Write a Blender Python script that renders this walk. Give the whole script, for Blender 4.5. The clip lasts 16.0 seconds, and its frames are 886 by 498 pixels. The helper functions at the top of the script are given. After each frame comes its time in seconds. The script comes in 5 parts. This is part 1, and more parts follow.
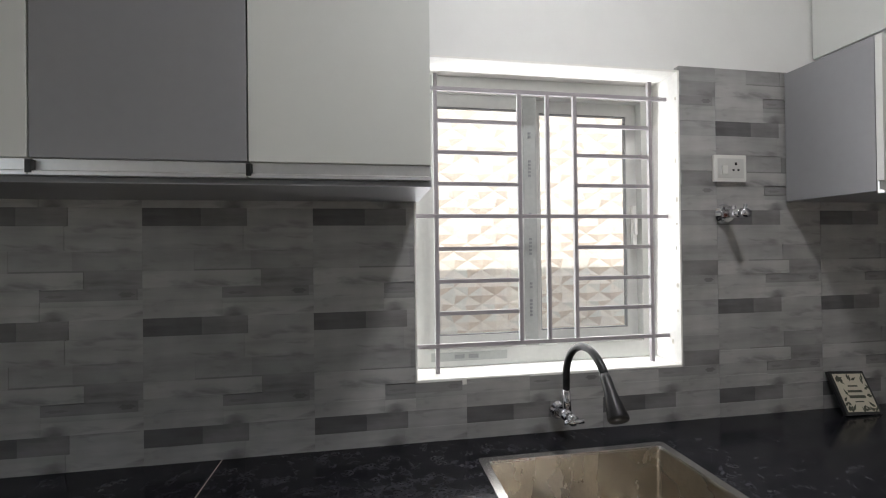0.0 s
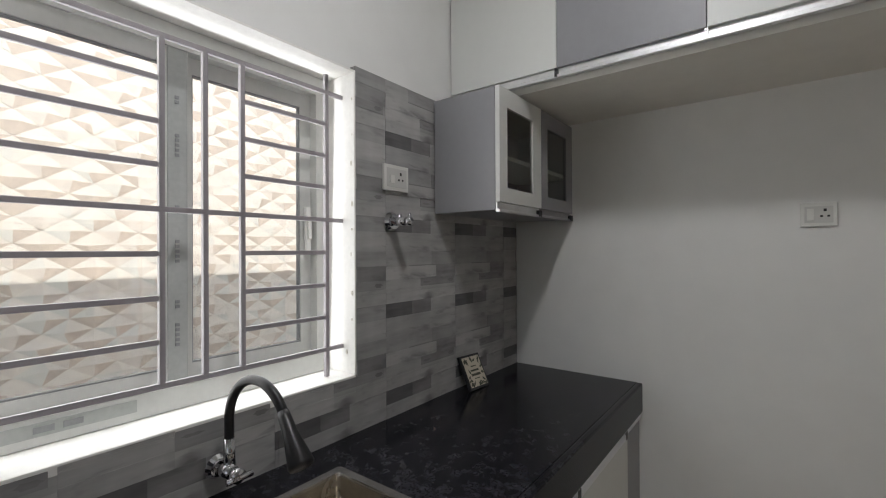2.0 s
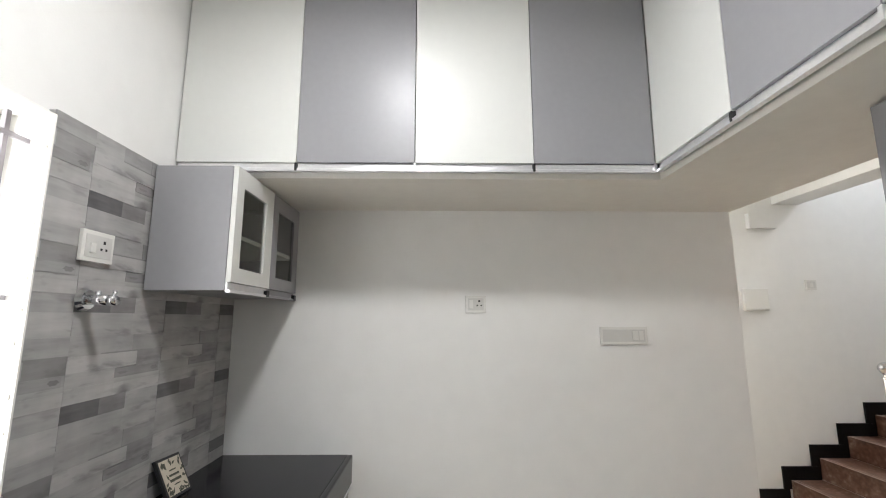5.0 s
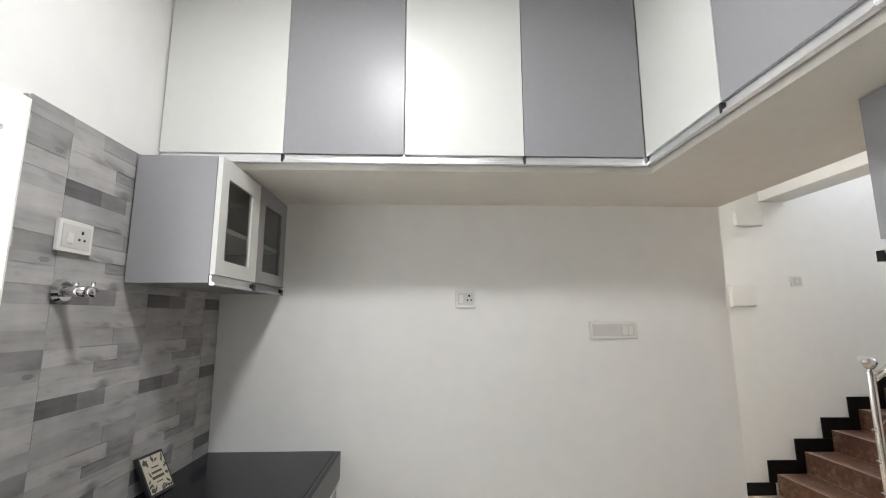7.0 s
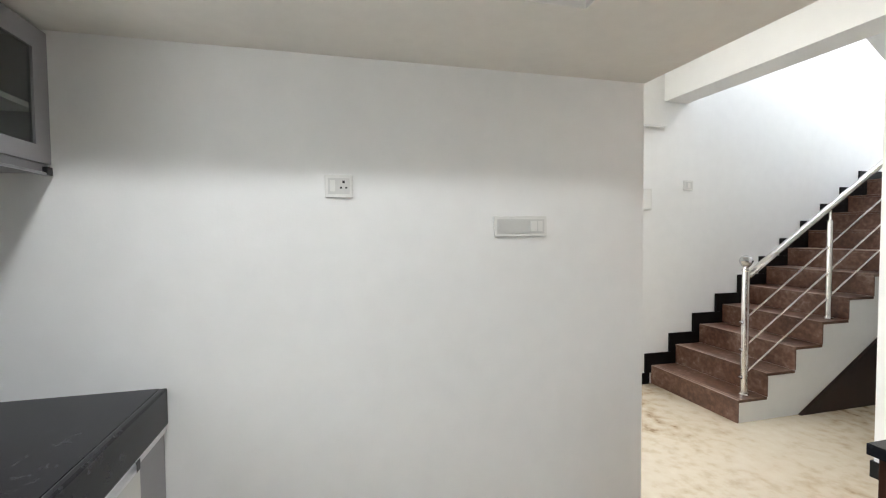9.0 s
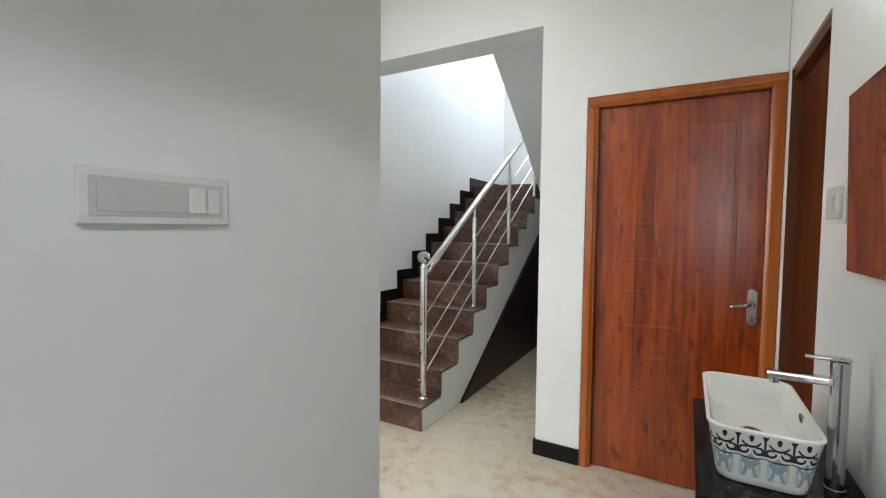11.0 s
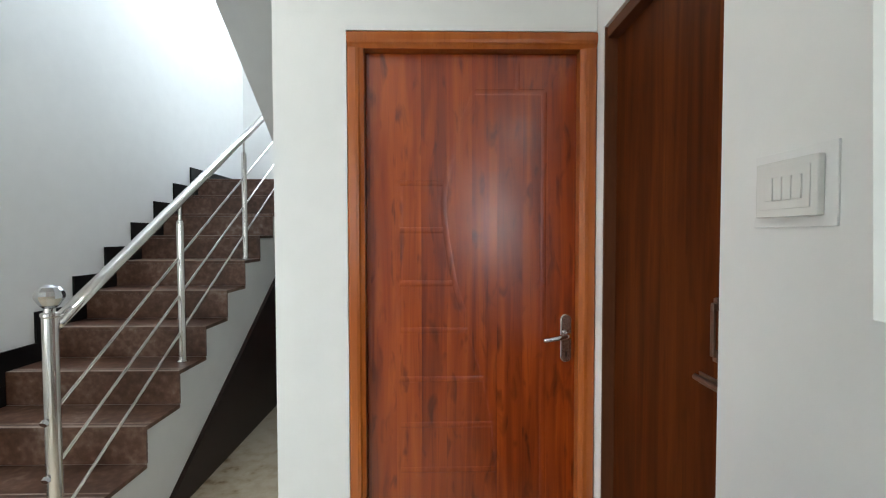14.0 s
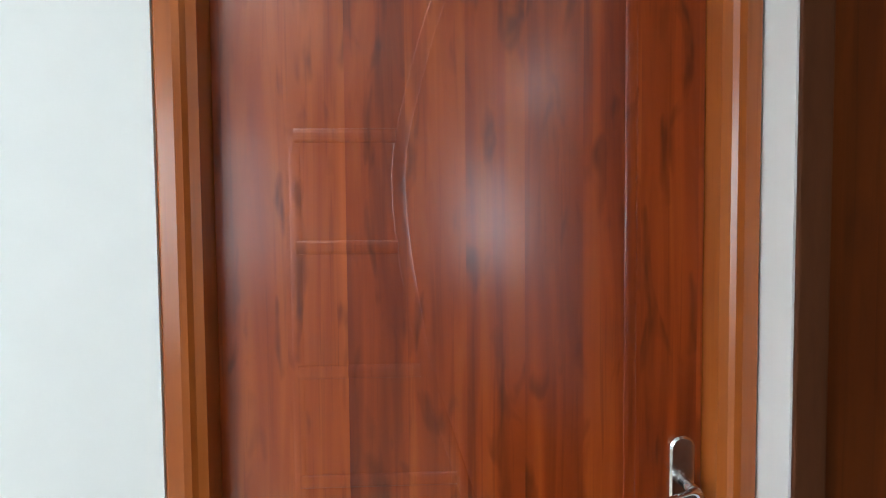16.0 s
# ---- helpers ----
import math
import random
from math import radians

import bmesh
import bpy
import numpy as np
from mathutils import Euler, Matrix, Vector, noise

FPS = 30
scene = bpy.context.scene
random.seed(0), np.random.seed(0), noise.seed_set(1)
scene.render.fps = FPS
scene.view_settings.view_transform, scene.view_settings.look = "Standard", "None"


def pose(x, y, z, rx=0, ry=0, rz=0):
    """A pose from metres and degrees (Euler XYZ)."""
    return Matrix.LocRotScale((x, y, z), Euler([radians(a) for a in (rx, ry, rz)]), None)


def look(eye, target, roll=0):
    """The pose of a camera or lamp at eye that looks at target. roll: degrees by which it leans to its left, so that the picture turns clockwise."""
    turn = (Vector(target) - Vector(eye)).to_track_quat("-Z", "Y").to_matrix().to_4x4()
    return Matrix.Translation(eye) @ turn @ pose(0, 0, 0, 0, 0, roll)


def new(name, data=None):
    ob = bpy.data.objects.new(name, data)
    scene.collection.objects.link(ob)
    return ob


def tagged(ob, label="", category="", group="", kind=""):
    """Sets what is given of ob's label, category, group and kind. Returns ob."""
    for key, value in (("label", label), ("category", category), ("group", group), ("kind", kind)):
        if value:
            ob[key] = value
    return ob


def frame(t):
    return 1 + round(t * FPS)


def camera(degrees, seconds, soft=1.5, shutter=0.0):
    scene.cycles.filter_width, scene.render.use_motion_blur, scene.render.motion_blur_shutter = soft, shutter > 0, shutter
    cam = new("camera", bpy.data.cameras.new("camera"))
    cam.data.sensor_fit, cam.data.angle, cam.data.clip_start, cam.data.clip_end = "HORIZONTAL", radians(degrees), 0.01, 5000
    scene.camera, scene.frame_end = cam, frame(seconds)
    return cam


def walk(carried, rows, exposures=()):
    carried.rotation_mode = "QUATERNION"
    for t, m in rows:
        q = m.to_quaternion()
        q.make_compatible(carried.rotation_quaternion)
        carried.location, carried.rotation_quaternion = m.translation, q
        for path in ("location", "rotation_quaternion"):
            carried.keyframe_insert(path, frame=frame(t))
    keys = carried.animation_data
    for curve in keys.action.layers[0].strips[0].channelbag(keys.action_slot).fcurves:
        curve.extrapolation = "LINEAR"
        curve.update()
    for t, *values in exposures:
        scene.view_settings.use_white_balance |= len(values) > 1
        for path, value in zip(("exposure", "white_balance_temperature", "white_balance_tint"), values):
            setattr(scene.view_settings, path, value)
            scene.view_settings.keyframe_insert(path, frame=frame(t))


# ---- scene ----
cam = camera(90.7, 16.0, 1.1)
PATH = [
    (0, (0.024, 0.08, 1.435), (0.354, 2.053, 1.447), -0.7),
    (0.5, (-0.015, 0.148, 1.444), (0.685, 2.022, 1.462), -0.6),
    (1, (-0.005, 0.189, 1.447), (1.038, 1.896, 1.459), -0.4),
    (1.5, (0.069, 0.263, 1.433), (1.413, 1.744, 1.455), -0.5),
    (2, (0.096, 0.322, 1.447), (1.69, 1.529, 1.456), -0.3),
    (2.5, (0.045, 0.393, 1.428), (1.843, 1.269, 1.451), -0.2),
    (3, (-0.006, 0.402, 1.423), (1.925, 0.924, 1.448), -0.1),
    (3.5, (-0.002, 0.389, 1.426), (1.991, 0.548, 1.453), -0.2),
    (4, (-0.002, 0.38, 1.431), (1.997, 0.431, 1.456), 0.0),
    (4.5, (-0.021, 0.387, 1.458), (1.977, 0.389, 1.554), 0.0),
    (5, (-0.06, 0.393, 1.497), (1.914, 0.365, 1.815), -0.0),
    (5.2, (-0.07, 0.396, 1.505), (1.884, 0.359, 1.927), 0.0),
    (7.3, (-0.024, 0.382, 1.462), (1.959, 0.293, 1.708), -0.1),
    (7.5, (-0.015, 0.378, 1.447), (1.98, 0.29, 1.561), -0.1),
    (8, (0.031, 0.379, 1.399), (2.029, 0.288, 1.407), -0.1),
    (8.5, (0.217, 0.339, 1.381), (2.206, 0.133, 1.34), -0.1),
    (9, (0.477, 0.225, 1.392), (2.413, -0.272, 1.316), -0.5),
    (9.5, (0.78, 0.169, 1.377), (2.589, -0.68, 1.29), -0.2),
    (10, (1.044, 0.078, 1.385), (2.657, -1.101, 1.289), -0.2),
    (10.1, (1.087, 0.04, 1.372), (2.656, -1.196, 1.276), -0.1),
    (10.2, (1.131, 0.009, 1.37), (2.652, -1.286, 1.272), -0.0),
    (12.3, (1.654, -0.286, 1.384), (1.797, -2.279, 1.3), 0.3),
    (12.5, (1.648, -0.317, 1.387), (1.757, -2.312, 1.302), 0.2),
    (13, (1.656, -0.477, 1.358), (1.686, -2.475, 1.285), 0.2),
    (13.4, (1.643, -0.723, 1.378), (1.645, -2.722, 1.307), 0.1),
    (13.5, (1.638, -0.787, 1.382), (1.631, -2.786, 1.312), 0.1),
    (14, (1.634, -1.13, 1.378), (1.601, -3.129, 1.316), -0.1),
    (14.5, (1.621, -1.444, 1.394), (1.582, -3.443, 1.327), -0.2),
    (15, (1.573, -1.725, 1.406), (1.528, -3.724, 1.34), -0.3),
    (15.5, (1.555, -1.938, 1.405), (1.498, -3.936, 1.339), -0.4),
    (16, (1.563, -2.057, 1.417), (1.486, -4.055, 1.347), -0.5),
]
EXPOSURES = [(0.0, 0.62, 6500, 11), (0.5, 0.65, 6500, 11), (1.0, 0.6, 6500, 11), (2.0, 0.25, 6500, 11), (2.5, 0.3, 6500, 11), (3.5, 1.3, 6550, 11), (4.0, 1.5, 6550, 11), (5.0, 1.42, 6550, 11), (7.5, 1.52, 6520, 11), (8.0, 1.7, 6500, 11),
             (9.0, 1.72, 6300, 9), (9.5, 1.48, 6150, 7), (10.0, 1.27, 6000, 5), (12.5, 1.2, 6200, 5), (13.5, 1.28, 6000, 4), (14.5, 1.22, 5900, 3), (15.5, 1.38, 5850, 3), (16.0, 1.42, 5600, 2)]
walk(cam, [(t, look(eye, target, roll)) for t, eye, target, roll in PATH], EXPOSURES)

# ---- world and lights ----
world = bpy.data.worlds.new("sky")
scene.world = world
world.use_nodes = True
_wn = world.node_tree.nodes
_sky = _wn.new("ShaderNodeTexSky")
_sky.sky_type = "NISHITA"
_sky.sun_disc = False
_sky.sun_elevation, _sky.sun_rotation = radians(50), radians(180)
world.node_tree.links.new(_sky.outputs[0], _wn["Background"].inputs[0])
_wn["Background"].inputs[1].default_value = 0.15

# key levels of the plan, in metres
NORTH, EAST, WEST, SOUTH = 1.447, 2.243, 1.055, -2.70
CEIL, TOP = 3.02, 6.6
STAIR_X0, STAIR_X1 = 2.952, 3.834
COUNTER = 0.838
SLAB = 2.077


def lamp(name, kind, m, power, colour, size=0.2, size_y=None):
    data = bpy.data.lights.new(name, kind)
    data.energy, data.color = power, colour
    if kind == "AREA":
        data.shape = "RECTANGLE" if size_y else "DISK"
        data.size = size
        if size_y:
            data.size_y = size_y
    if kind == "SUN":
        data.angle = radians(0.5)
    ob = new(name, data)
    ob.matrix_world = m
    return ob


# ceiling lamp of the kitchen
lamp("kitchen_lamp", "AREA", pose(0.65, 0.55, 2.955), 11.0, (0.985, 0.985, 1.0), 0.3)
# sky light falling in through the kitchen window
lamp("window_sky", "AREA", look((0.627, 1.562, 1.545), (0.627, 0.0, 1.50)), 5.1, (0.97, 0.985, 1.0), 0.9, 1.0)
# added fill for the stairs, in an unseen opening high on the landing wall
lamp("stairwell_fill", "AREA", look((2.95, -6.16, 5.2), (3.3, -3.0, 1.5)), 51, (0.90, 0.93, 1.0), 1.4, 2.0)
# added fill light for the hall, set in an unseen opening
lamp("hall_fill", "AREA", look((3.05, 1.52, 1.75), (2.9, -2.5, 1.3)), 4.5, (0.95, 0.98, 1.0), 1.1, 1.4)
# added fill light at the unseen far end of the kitchen
lamp("west_fill", "AREA", look((-1.97, -0.33, 1.5), (2.2, -0.2, 1.6)), 0.7, (0.985, 0.985, 1.0), 0.6, 1.1)
# added fill light for the washbasin wall, from the unseen side of the hall
lamp("side_fill", "AREA", look((3.82, -0.5, 1.5), (1.0, -1.6, 1.3)), 4.4, (1.0, 0.985, 0.95), 1.3, 1.6)
# hall ceiling lamp
lamp("hall_lamp", "AREA", pose(2.62, -1.5, 2.96), 5.2, (1.0, 0.95, 0.88), 0.2)
lamp("sun", "SUN", look((0, -9, 10.7), (0, 0, 0)), 2.7, (1.0, 0.95, 0.88))


# ---- materials ----
def material(name, base, rough=0.5, metal=0.0, vary=0.06, scale=3.0, bump=0.0, bump_scale=80.0, spec=0.5, stretch=None, colours=None):
    """A surface with blotches at two scales, and a fine relief."""
    m = bpy.data.materials.new(name)
    m.use_nodes = True
    nt = m.node_tree
    n, link = nt.nodes, nt.links.new
    b = n["Principled BSDF"]
    b.inputs["Roughness"].default_value = rough
    b.inputs["Metallic"].default_value = metal
    b.inputs["Specular IOR Level"].default_value = spec
    co = n.new("ShaderNodeTexCoord")
    mp = n.new("ShaderNodeMapping")
    link(co.outputs["Object"], mp.inputs[0])
    if stretch:
        mp.inputs["Scale"].default_value = stretch
    big, small = n.new("ShaderNodeTexNoise"), n.new("ShaderNodeTexNoise")
    big.inputs["Scale"].default_value, small.inputs["Scale"].default_value = scale, scale * 9
    big.inputs["Detail"].default_value, small.inputs["Detail"].default_value = 4, 3
    link(mp.outputs[0], big.inputs["Vector"])
    link(mp.outputs[0], small.inputs["Vector"])
    mix = n.new("ShaderNodeMath")
    mix.operation = "ADD"
    link(big.outputs[0], mix.inputs[0])
    link(small.outputs[0], mix.inputs[1])
    ramp = n.new("ShaderNodeMapRange")
    ramp.inputs["From Min"].default_value, ramp.inputs["From Max"].default_value = 0.65, 1.35
    link(mix.outputs[0], ramp.inputs[0])
    cr = n.new("ShaderNodeValToRGB")
    link(ramp.outputs[0], cr.inputs[0])
    if colours:
        while len(cr.color_ramp.elements) < len(colours):
            cr.color_ramp.elements.new(0.5)
        for e, (p, c) in zip(cr.color_ramp.elements, colours):
            e.position, e.color = p, (*c, 1)
    else:
        lo, hi = [c * (1 - vary) for c in base], [min(1, c * (1 + vary)) for c in base]
        cr.color_ramp.elements[0].color, cr.color_ramp.elements[1].color = (*lo, 1), (*hi, 1)
    link(cr.outputs[0], b.inputs["Base Color"])
    rr = n.new("ShaderNodeMapRange")
    rr.inputs["To Min"].default_value, rr.inputs["To Max"].default_value = max(0.02, rough * 0.85), min(1, rough * 1.15)
    link(big.outputs[0], rr.inputs[0])
    link(rr.outputs[0], b.inputs["Roughness"])
    if bump:
        bt = n.new("ShaderNodeTexNoise")
        bt.inputs["Scale"].default_value = bump_scale
        bt.inputs["Detail"].default_value = 3
        link(mp.outputs[0], bt.inputs["Vector"])
        bn = n.new("ShaderNodeBump")
        bn.inputs["Strength"].default_value = bump
        bn.inputs["Distance"].default_value = 0.002
        link(bt.outputs[0], bn.inputs["Height"])
        link(bn.outputs[0], b.inputs["Normal"])
    return m


def wood(name, dark, mid, light, rough=0.3, board=0.085, axis=0, knots=0.72, coat=0.9, tone=0.09):
    """Vertical boards of stained wood with grain and knots."""
    m = bpy.data.materials.new(name)
    m.use_nodes = True
    nt = m.node_tree
    n, link = nt.nodes, nt.links.new
    b = n["Principled BSDF"]
    b.inputs["Roughness"].default_value = rough
    b.inputs["Coat Weight"].default_value = coat
    b.inputs["Coat Roughness"].default_value = 0.25
    b.inputs["Coat IOR"].default_value = 1.72
    b.inputs["Specular IOR Level"].default_value = 0.12
    co = n.new("ShaderNodeTexCoord")
    sep = n.new("ShaderNodeSeparateXYZ")
    link(co.outputs["Object"], sep.inputs[0])
    wob = n.new("ShaderNodeTexNoise")
    wob.inputs["Scale"].default_value = 1.7
    link(co.outputs["Object"], wob.inputs["Vector"])
    div = n.new("ShaderNodeMath")
    div.operation = "DIVIDE"
    link(sep.outputs[axis], div.inputs[0])
    div.inputs[1].default_value = board
    fl = n.new("ShaderNodeMath")
    fl.operation = "FLOOR"
    link(div.outputs[0], fl.inputs[0])
    wn = n.new("ShaderNodeTexWhiteNoise")
    wn.noise_dimensions = "1D"
    link(fl.outputs[0], wn.inputs["W"])
    # grain, stretched along the board and shifted from board to board
    off = n.new("ShaderNodeCombineXYZ")
    sc = n.new("ShaderNodeMath")
    sc.operation = "MULTIPLY"
    link(wn.outputs[0], sc.inputs[0])
    sc.inputs[1].default_value = 17
    link(sc.outputs[0], off.inputs[2])
    add = n.new("ShaderNodeVectorMath")
    add.operation = "ADD"
    link(co.outputs["Object"], add.inputs[0])
    link(off.outputs[0], add.inputs[1])
    mp = n.new("ShaderNodeMapping")
    mp.inputs["Scale"].default_value = (13, 13, 0.8)
    link(add.outputs[0], mp.inputs[0])
    g = n.new("ShaderNodeTexNoise")
    g.inputs["Scale"].default_value, g.inputs["Detail"].default_value, g.inputs["Distortion"].default_value = 1.6, 6, 0.8
    link(mp.outputs[0], g.inputs["Vector"])
    mp2 = n.new("ShaderNodeMapping")
    mp2.inputs["Scale"].default_value = (19, 19, 5.0)
    link(add.outputs[0], mp2.inputs[0])
    k = n.new("ShaderNodeTexNoise")
    k.inputs["Scale"].default_value, k.inputs["Detail"].default_value, k.inputs["Distortion"].default_value = 1.3, 2, 0.6
    link(mp2.outputs[0], k.inputs["Vector"])
    cr = n.new("ShaderNodeValToRGB")
    cr.color_ramp.elements[0].position, cr.color_ramp.elements[0].color = 0.2, (*dark, 1)
    cr.color_ramp.elements[1].position, cr.color_ramp.elements[1].color = 0.84, (*light, 1)
    e = cr.color_ramp.elements.new(0.5)
    e.color = (*mid, 1)
    s1 = n.new("ShaderNodeMapRange")
    s1.inputs["To Min"].default_value, s1.inputs["To Max"].default_value = -tone, tone
    link(wn.outputs[0], s1.inputs[0])
    a1 = n.new("ShaderNodeMath")
    link(g.outputs[0], a1.inputs[0])
    link(s1.outputs[0], a1.inputs[1])
    # broad darker and lighter drifts over the whole leaf
    mp4 = n.new("ShaderNodeMapping")
    mp4.inputs["Scale"].default_value = (5, 5, 1.6)
    link(add.outputs[0], mp4.inputs[0])
    drift = n.new("ShaderNodeTexNoise")
    drift.inputs["Scale"].default_value, drift.inputs["Detail"].default_value = 1.3, 2
    link(mp4.outputs[0], drift.inputs["Vector"])
    dm = n.new("ShaderNodeMath")
    dm.operation = "MULTIPLY_ADD"
    link(drift.outputs[0], dm.inputs[0])
    dm.inputs[1].default_value = tone * 4
    dm.inputs[2].default_value = -tone * 2
    a4 = n.new("ShaderNodeMath")
    link(a1.outputs[0], a4.inputs[0])
    link(dm.outputs[0], a4.inputs[1])
    link(a4.outputs[0], cr.inputs[0])
    kr = n.new("ShaderNodeMapRange")
    kr.inputs["From Min"].default_value, kr.inputs["From Max"].default_value = 0.57, 0.74
    kr.inputs["To Max"].default_value = knots
    link(k.outputs[0], kr.inputs[0])
    mx = n.new("ShaderNodeMix")
    mx.data_type = "RGBA"
    link(kr.outputs[0], mx.inputs["Factor"])
    link(cr.outputs[0], mx.inputs["A"])
    mx.inputs["B"].default_value = (dark[0] * 0.35, dark[1] * 0.35, dark[2] * 0.4, 1)
    # fine dark pores along the grain
    mp3 = n.new("ShaderNodeMapping")
    mp3.inputs["Scale"].default_value = (120, 120, 3.2)
    link(add.outputs[0], mp3.inputs[0])
    pores = n.new("ShaderNodeTexNoise")
    pores.inputs["Scale"].default_value, pores.inputs["Detail"].default_value, pores.inputs["Distortion"].default_value = 1.0, 3, 0.5
    link(mp3.outputs[0], pores.inputs["Vector"])
    pr = n.new("ShaderNodeMapRange")
    pr.inputs["From Min"].default_value, pr.inputs["From Max"].default_value, pr.inputs["To Max"].default_value = 0.56, 0.74, 0.34
    link(pores.outputs[0], pr.inputs[0])
    mx2 = n.new("ShaderNodeMix")
    mx2.data_type = "RGBA"
    link(pr.outputs[0], mx2.inputs["Factor"])
    link(mx.outputs["Result"], mx2.inputs["A"])
    mx2.inputs["B"].default_value = (dark[0] * 0.6, dark[1] * 0.6, dark[2] * 0.6, 1)
    link(mx2.outputs["Result"], b.inputs["Base Color"])
    bn = n.new("ShaderNodeBump")
    bn.inputs["Strength"].default_value, bn.inputs["Distance"].default_value = 0.08, 0.001
    link(g.outputs[0], bn.inputs["Height"])
    link(bn.outputs[0], b.inputs["Normal"])
    return m


def glass(name, colour=(1, 1, 1), rough=0.02, ior=1.45):
    m = bpy.data.materials.new(name)
    m.use_nodes = True
    b = m.node_tree.nodes["Principled BSDF"]
    b.inputs["Base Color"].default_value = (*colour, 1)
    b.inputs["Roughness"].default_value = rough
    b.inputs["Transmission Weight"].default_value = 1.0
    b.inputs["IOR"].default_value = ior
    return m


def emitter(name, colour, strength):
    m = bpy.data.materials.new(name)
    m.use_nodes = True
    b = m.node_tree.nodes["Principled BSDF"]
    b.inputs["Base Color"].default_value = (*colour, 1)
    b.inputs["Emission Color"].default_value = (*colour, 1)
    b.inputs["Emission Strength"].default_value = strength
    return m


def granite(name):
    """Polished black stone with small blue-grey crystals in loose clusters."""
    m = bpy.data.materials.new(name)
    m.use_nodes = True
    n, link = m.node_tree.nodes, m.node_tree.links.new
    b = n["Principled BSDF"]
    b.inputs["Roughness"].default_value, b.inputs["Specular IOR Level"].default_value = 0.15, 0.16
    co = n.new("ShaderNodeTexCoord")
    cells, cluster = n.new("ShaderNodeTexVoronoi"), n.new("ShaderNodeTexNoise")
    cells.inputs["Scale"].default_value = 190
    cluster.inputs["Scale"].default_value, cluster.inputs["Detail"].default_value = 26, 4
    link(co.outputs["Object"], cells.inputs["Vector"])
    link(co.outputs["Object"], cluster.inputs["Vector"])
    sep = n.new("ShaderNodeSeparateColor")
    link(cells.outputs["Color"], sep.inputs[0])
    lit = n.new("ShaderNodeMapRange")
    lit.inputs["From Min"].default_value, lit.inputs["From Max"].default_value = 0.42, 0.72
    link(cluster.outputs[0], lit.inputs[0])
    both = n.new("ShaderNodeMath")
    both.operation = "MULTIPLY"
    link(sep.outputs[0], both.inputs[0])
    link(lit.outputs[0], both.inputs[1])
    cr = n.new("ShaderNodeValToRGB")
    cr.color_ramp.elements[0].color = (0.010, 0.010, 0.0128, 1)
    cr.color_ramp.elements[1].position, cr.color_ramp.elements[1].color = 0.75, (0.042, 0.042, 0.049, 1)
    link(both.outputs[0], cr.inputs[0])
    link(cr.outputs[0], b.inputs["Base Color"])
    return m


PAINT = material("wall_paint", (0.81, 0.81, 0.79), 0.55, vary=0.025, scale=1.1, bump=0.12, bump_scale=120)
CEILING = material("ceiling_paint", (0.80, 0.79, 0.76), 0.7, vary=0.02, scale=1.5, bump=0.1, bump_scale=90)
SLABPAINT = material("slab_paint", (0.82, 0.80, 0.745), 0.6, vary=0.03, scale=2.0, bump=0.12, bump_scale=90)
REVEAL = material("reveal_paint", (0.88, 0.87, 0.83), 0.6, vary=0.05, scale=6, bump=0.3, bump_scale=60)
CHIPPED = material("bare_plaster", (0.66, 0.62, 0.55), 0.9, vary=0.2, scale=60, bump=0.3, bump_scale=200)
WHITELAM = material("white_laminate", (0.70, 0.71, 0.68), 0.36, vary=0.015, scale=3, bump=0.06, bump_scale=300)
GREYLAM = material("grey_laminate", (0.29, 0.29, 0.303), 0.38, vary=0.03, scale=4, bump=0.06, bump_scale=300)
ALU = material("aluminium", (0.86, 0.86, 0.87), 0.38, 1.0, vary=0.04, scale=8)
BLACKPLASTIC = material("black_plastic", (0.012, 0.012, 0.013), 0.38, vary=0.1, scale=20, bump=0.1)
BLACKPAINT = material("black_skirting", (0.007, 0.0065, 0.0065), 0.35, vary=0.2, scale=8, spec=0.2)
CHROME = material("chrome", (0.62, 0.62, 0.64), 0.09, 1.0, vary=0.02, scale=10)
STEEL = material("stainless_steel", (0.74, 0.72, 0.69), 0.22, 1.0, vary=0.05, scale=20, stretch=(1, 1, 0.1))
SINKSTEEL = material("brushed_sink_steel", (0.56, 0.52, 0.46), 0.27, 1.0, vary=0.10, scale=9, bump=0.05, bump_scale=120, stretch=(2, 0.7, 1))
DULLSTEEL = material("dull_waste_steel", (0.42, 0.41, 0.37), 0.5, 0.5, vary=0.15, scale=40)
UPVC = material("upvc_frame", (0.62, 0.63, 0.60), 0.35, vary=0.05, scale=6)
FILM = material("grey_protective_film", (0.42, 0.44, 0.42), 0.32, vary=0.08, scale=9)
PRINT = material("film_print", (0.28, 0.29, 0.29), 0.4, vary=0.1, scale=20)
GRILL = material("painted_grill_steel", (0.36, 0.335, 0.35), 0.4, vary=0.05, scale=15, bump=0.15, bump_scale=120)
PLATE = material("white_switch_plastic", (0.76, 0.755, 0.72), 0.25, vary=0.01, scale=6)
PLATEIN = material("switch_inlay_plastic", (0.60, 0.595, 0.57), 0.3, vary=0.02, scale=8)
HOLE = material("socket_hole", (0.02, 0.02, 0.02), 0.6, vary=0.1)
GRANITE = granite("black_granite")
MARBLE = material("cream_marble", (0.6, 0.5, 0.38), 0.14, scale=1.3, colours=[(0.03, (0.31, 0.225, 0.14)), (0.2, (0.51, 0.42, 0.30)), (0.5, (0.60, 0.525, 0.405)), (1.0, (0.65, 0.585, 0.47))])
